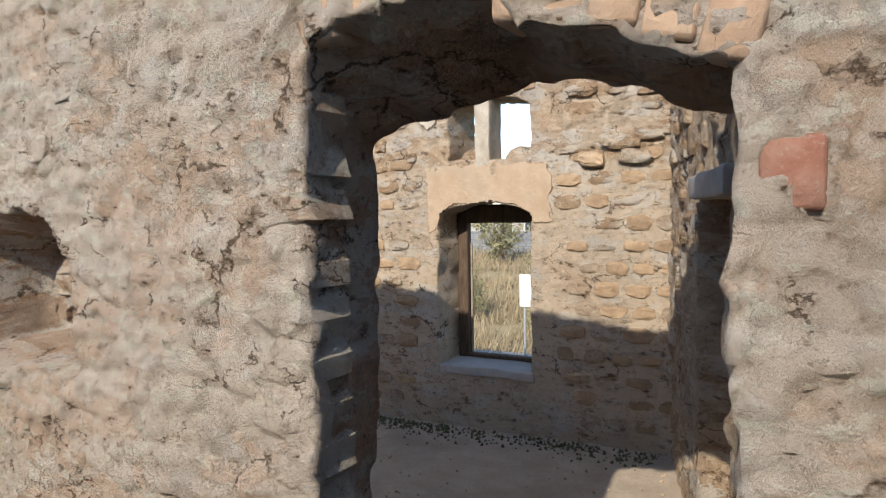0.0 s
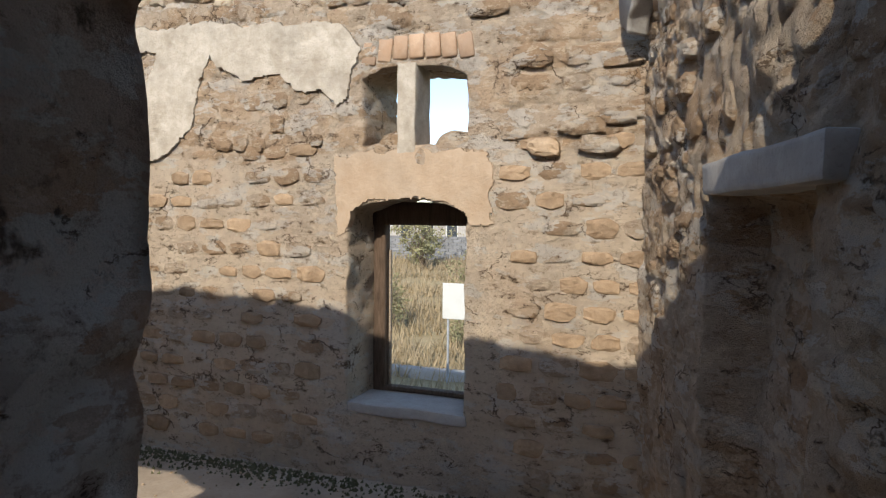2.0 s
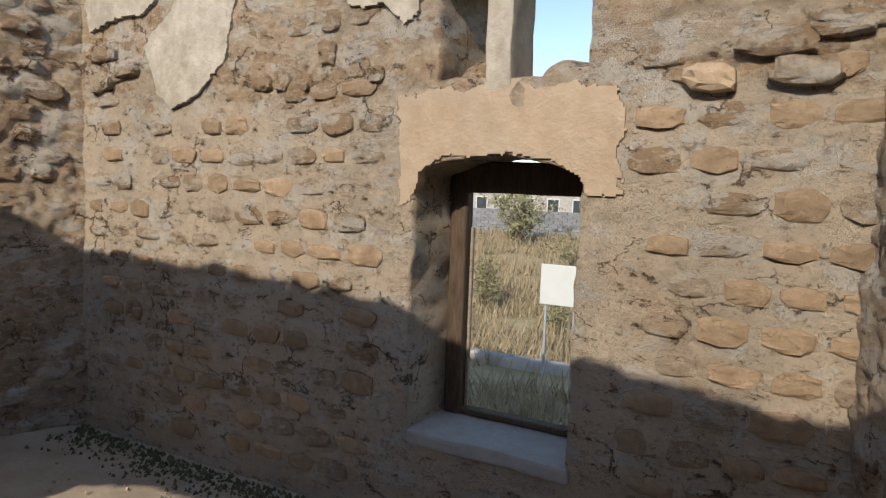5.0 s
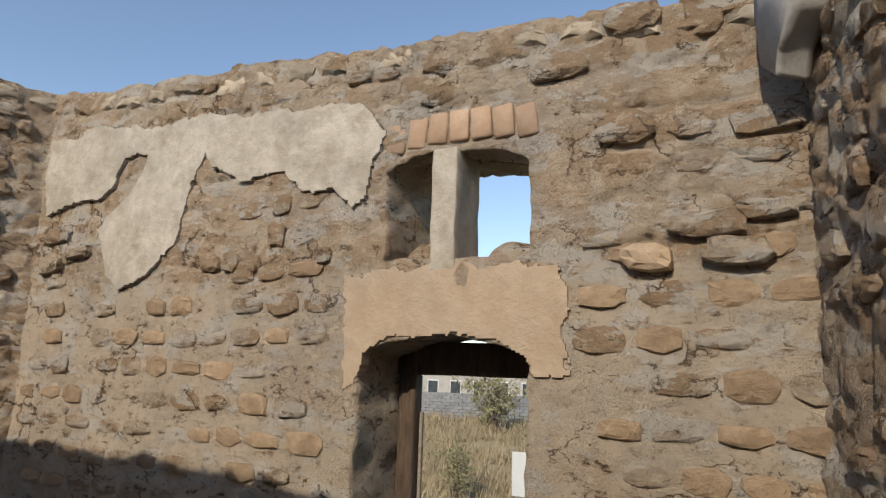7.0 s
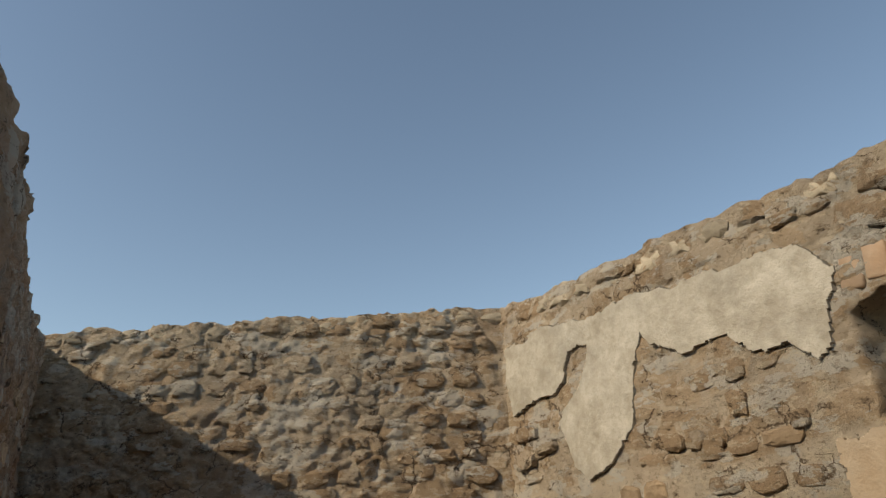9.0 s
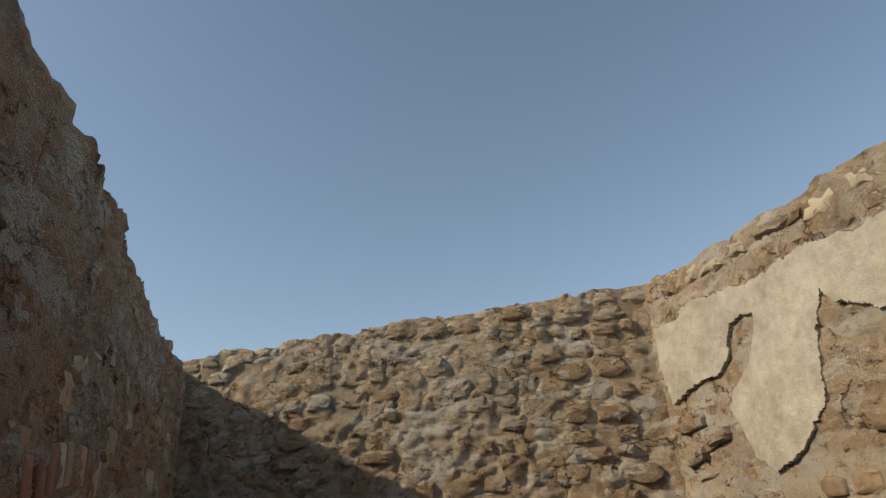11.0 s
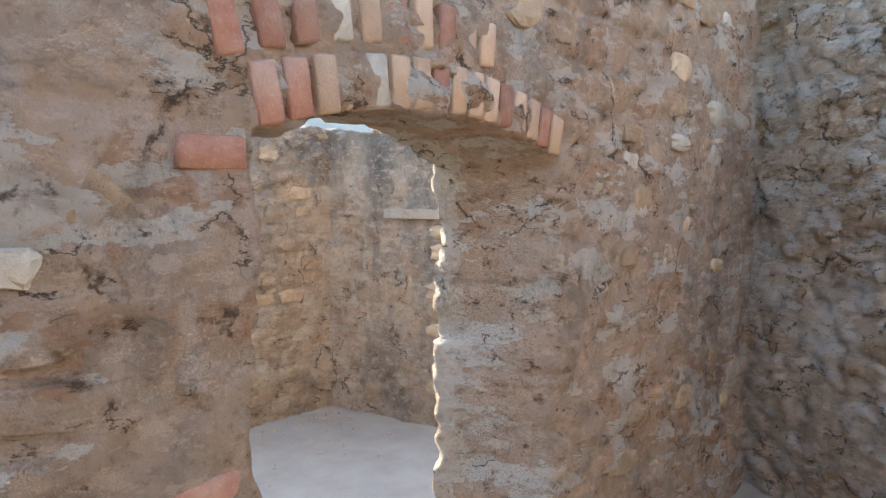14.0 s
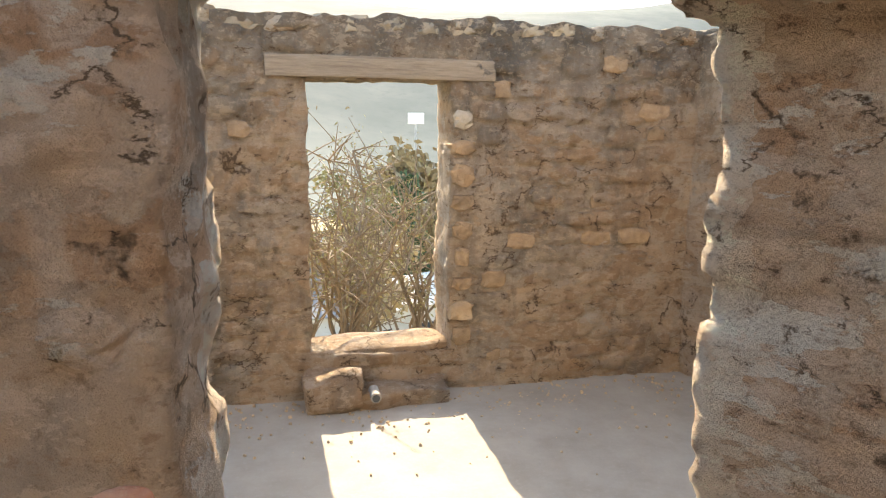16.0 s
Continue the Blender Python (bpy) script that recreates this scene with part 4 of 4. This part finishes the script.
def lay(owner, a, b, inner, rng, u0, u1, z0, z1, course, length, fill, shapes, proud=0.018, name="stone", skip=None, deep=0.1, wild=1.0, face=0.0, tall=(0.72, 0.95)):
    """Courses of separate stones, bedded in the wall's face."""
    z = z0
    while z < z1:
        h = course * rng.uniform(1 - 0.3 * wild, 1 + 0.25 * wild)
        u = u0 + rng.uniform(0, length)
        while u < u1:
            w = length * rng.uniform(1 - 0.5 * wild, 1 + 0.5 * wild)
            zc = z + h / 2 + rng.gauss(0, 0.01 * wild)
            if rng.random() < fill and not (skip and skip(u + w / 2, zc, w / 2, h / 2)):
                out = face + proud * rng.uniform(0.2, 1.15) - deep / 2
                m = on_wall(a, b, inner, u + w / 2, zc, out, rng.gauss(0, 2.5 * wild), owner == wall_mid)
                hh = h * rng.uniform(*tall)
                piece(name, rng.choice(shapes), m @ pose(0, 0, 0, 0, 180 * rng.randint(0, 1), 0) @ Matrix.Diagonal((w * 0.9, deep, hh, 1)), owner)
            u += w
        z += h


rng = random.Random(5)


def far_skip(u, z, w, h):
    x = u + FA[0]
    if 0.38 - w < x < 1.44 + w and z < 2.68:
        return True
    return z > 2.4 and x < 0.66 and z < 2.9 or -1.36 - w < x < -0.62 + w and z > 1.98


lay(wall_far, FA, FB, MID, rng, fx(-1.92), fx(2.24), 0.05, 1.96, 0.157, 0.215, 0.82, BLOCKS, 0.012, "block", far_skip, 0.09, 0.3, 0.009, (0.45, 0.75))
lay(wall_far, FA, FB, MID, rng, fx(-1.9), fx(2.24), 2.02, 2.98, 0.145, 0.22, 0.72, FAR_STONES, 0.036, "stone", far_skip)
for k in range(20):
    x = -1.85 + k * 0.21 + rng.uniform(-0.03, 0.03)
    w = rng.uniform(0.17, 0.25)
    piece("cap_stone", rng.choice(CAPS), on_wall(FA, FB, MID, fx(x), far_top(fx(x)) - 0.085 + rng.uniform(-0.03, 0.02), -0.11, 3.5 + rng.gauss(0, 4)) @ Matrix.Diagonal((w, 0.26, rng.uniform(0.1, 0.16), 1)), wall_far)
for k in range(7):
    x = 0.66 + k * 0.103
    piece("voussoir", rng.choice(BUFFS), on_wall(FA, FB, MID, fx(x), 2.585 + 0.03 * (1 - ((k - 3) / 3.5) ** 2), -0.047, (k - 3) * -3) @ Matrix.Diagonal((0.095, 0.12, 0.14, 1)), wall_far)
for k, (x, z, w) in enumerate([(1.75, 1.99, 0.2), (2.05, 2.0, 0.24), (1.95, 2.1, 0.3), (2.15, 2.15, 0.2), (-1.72, 2.3, 0.3), (-1.5, 2.2, 0.22), (-1.75, 2.12, 0.26)]):
    piece("stone", rng.choice(SHAPES), on_wall(FA, FB, MID, fx(x), z, 0.0) @ Matrix.Diagonal((w, 0.12, 0.11, 1)), wall_far)

lay(wall_west, WA_, WB_, MID, rng, wu(4.15), wu(1.25), 1.3, 3.1, 0.125, 0.19, 0.7, FAR_STONES, 0.03, "stone", None, 0.12)
lay(wall_west, WA_, WB_, MID, rng, wu(4.15), wu(3.25), 0.2, 1.2, 0.15, 0.24, 0.4, FAR_STONES, 0.01, "block", None, 0.09)
for k in range(16):
    u = wu(4.15) + k * 0.205
    piece("cap_stone", rng.choice(CAPS), on_wall(WA_, WB_, MID, u, 3.215 - 0.028 * u + rng.uniform(-0.04, 0.02), -0.11, rng.gauss(0, 5)) @ Matrix.Diagonal((rng.uniform(0.17, 0.24), 0.26, rng.uniform(0.1, 0.15), 1)), wall_west)

east_skip = lambda u, z, w, h: eu(3.1) - w < u < eu(2.0) + w and z < 1.85
lay(wall_east, EA, EB, MID, rng, eu(4.15), eu(1.3), 0.2, 2.9, 0.14, 0.2, 0.5, FAR_STONES, 0.03, "stone", east_skip, 0.12)

mid_skip = lambda u, z, w, h: (dx(-1.55) - w < u < dx(0.02) + w and z < 2.12) or (dx(1.8) - w < u < dx(3.0) + w and z < 2.1)
lay(wall_mid, DA, DB, MID, rng, dx(-3.2), dx(1.8), 0.05, 2.45, 0.15, 0.24, 0.5, MID_STONES + EARTHY + CHALKY, 0.02, "stone", mid_skip, 0.1)
# brick arch over the inner doorway
for ring_, (n_b, x0, x1, lift_) in enumerate(((16, -0.11, -1.27, 0.075), (10, -0.02, -0.86, 0.225))):
    for k in range(n_b):
        x = x0 + (x1 - x0) * k / (n_b - 1)
        t = (x + 0.70) / 0.61
        z = 1.73 + 0.09 * (1 - t * t) + lift_
        kind = PALE if (ring_, k) in ((0, 4), (1, 3)) else REDS if rng.random() < 0.45 else BUFFS
        piece("brick", rng.choice(kind), on_wall(DA, DB, MID, dx(x), z, -0.038, t * 13, bowed=True) @ Matrix.Diagonal((0.062, 0.1, 0.125, 1)), wall_mid)
for x, z, w, h in ((0.0, 1.69, 0.14, 0.065), (0.03, 1.03, 0.15, 0.08), (0.06, 2.02, 0.14, 0.07), (0.03, 1.53, 0.13, 0.1), (0.03, 1.27, 0.12, 0.09)):
    piece("brick", rng.choice(REDS if h < 0.09 else MID_STONES), on_wall(DA, DB, MID, dx(x), z, -0.043, bowed=True) @ Matrix.Diagonal((w, 0.1, h, 1)), wall_mid)
# outer face of the dividing wall
OA, OB, OUT = (3.6, 0.608), (-3.9, 0.857), (0, -1)
ox = lambda x: 3.6 - x
out_skip = lambda u, z, w, h: (ox(3.1) - w < u < ox(1.95) + w and z < 2.2) or (ox(1.2) - w < u < ox(0.3) + w and 1.05 < z < 1.75) or (ox(0.1) - w < u and z < 2.1)
lay(wall_mid, OA, OB, OUT, rng, ox(3.5), ox(-1.0), 0.1, 2.35, 0.16, 0.25, 0.45, OUTER_STONES, 0.022, "stone", out_skip, 0.12)
for k in range(10):
    x = 2.12 + k * 0.092
    z = 1.83 + 0.13 * (1 - ((x - 2.5) / 0.47) ** 2) + (0.19 if x < 2.53 else 0.09)
    piece("voussoir", rng.choice(BUFFS), on_wall(OA, OB, OUT, ox(x), z, -0.062, (x - 2.5) * -34, bowed=True) @ Matrix.Diagonal((0.09, 0.15, 0.17, 1)), wall_mid)
for k in range(15):
    z = 0.25 + k * 0.115
    w = rng.uniform(0.1, 0.24)
    piece("quoin", rng.choice(OUTER_STONES), on_wall(OA, OB, OUT, ox(2.105 - w * 0.5), z, -0.062, rng.gauss(0, 14), bowed=True) @ Matrix.Diagonal((w, 0.16, rng.uniform(0.09, 0.17), 1)), wall_mid)
    w = rng.uniform(0.14, 0.26)
    piece("quoin", rng.choice(OUTER_STONES), on_wall(OA, OB, OUT, ox(2.97 + w * 0.45), z, -0.064, rng.gauss(0, 6), bowed=True) @ Matrix.Diagonal((w, 0.14, rng.uniform(0.09, 0.125), 1)), wall_mid)
piece("brick", REDS[0], on_wall(OA, OB, OUT, ox(3.02), 1.67, -0.028, bowed=True) @ Matrix.Diagonal((0.09, 0.1, 0.11, 1)), wall_mid)
# yard walls
yard_skip = lambda u, z, w, h: yx(-1.16) - w < u < yx(-0.29) + w or (yx(-1.4) < u < yx(-0.1) and z > 1.72)
lay(wall_yard, YA, YB, (0, 0), rng, yx(-2.6), yx(1.2), 0.1, 2.0, 0.125, 0.2, 0.75, YARD_BLOCKS * 2 + EARTHY[:3], 0.03, "block", yard_skip, 0.09, 0.7)
for k in range(18):
    x = -2.6 + k * 0.2
    piece("cap_stone", rng.choice(CAPS), on_wall(YA, YB, (0, 0), yx(x), 2.07 + rng.uniform(-0.02, 0.02), -0.12) @ Matrix.Diagonal((rng.uniform(0.15, 0.23), 0.26, rng.uniform(0.1, 0.15), 1)), wall_yard)
for k in range(9):
    w = rng.uniform(0.18, 0.3)
    piece("quoin", rng.choice(EARTHY), on_wall(SA, SB, (0, 0), su(-0.575) - w * 0.45, 0.25 + k * 0.14, -0.04) @ Matrix.Diagonal((w, 0.16, rng.uniform(0.11, 0.14), 1)), wall_side)
    piece("quoin", rng.choice(EARTHY + CHALKY), on_wall(YA, YB, (0, 0), yx(-1.145) - 0.06, 0.3 + k * 0.16, -0.04) @ Matrix.Diagonal((rng.uniform(0.1, 0.17), 0.14, rng.uniform(0.09, 0.14), 1)), wall_yard)
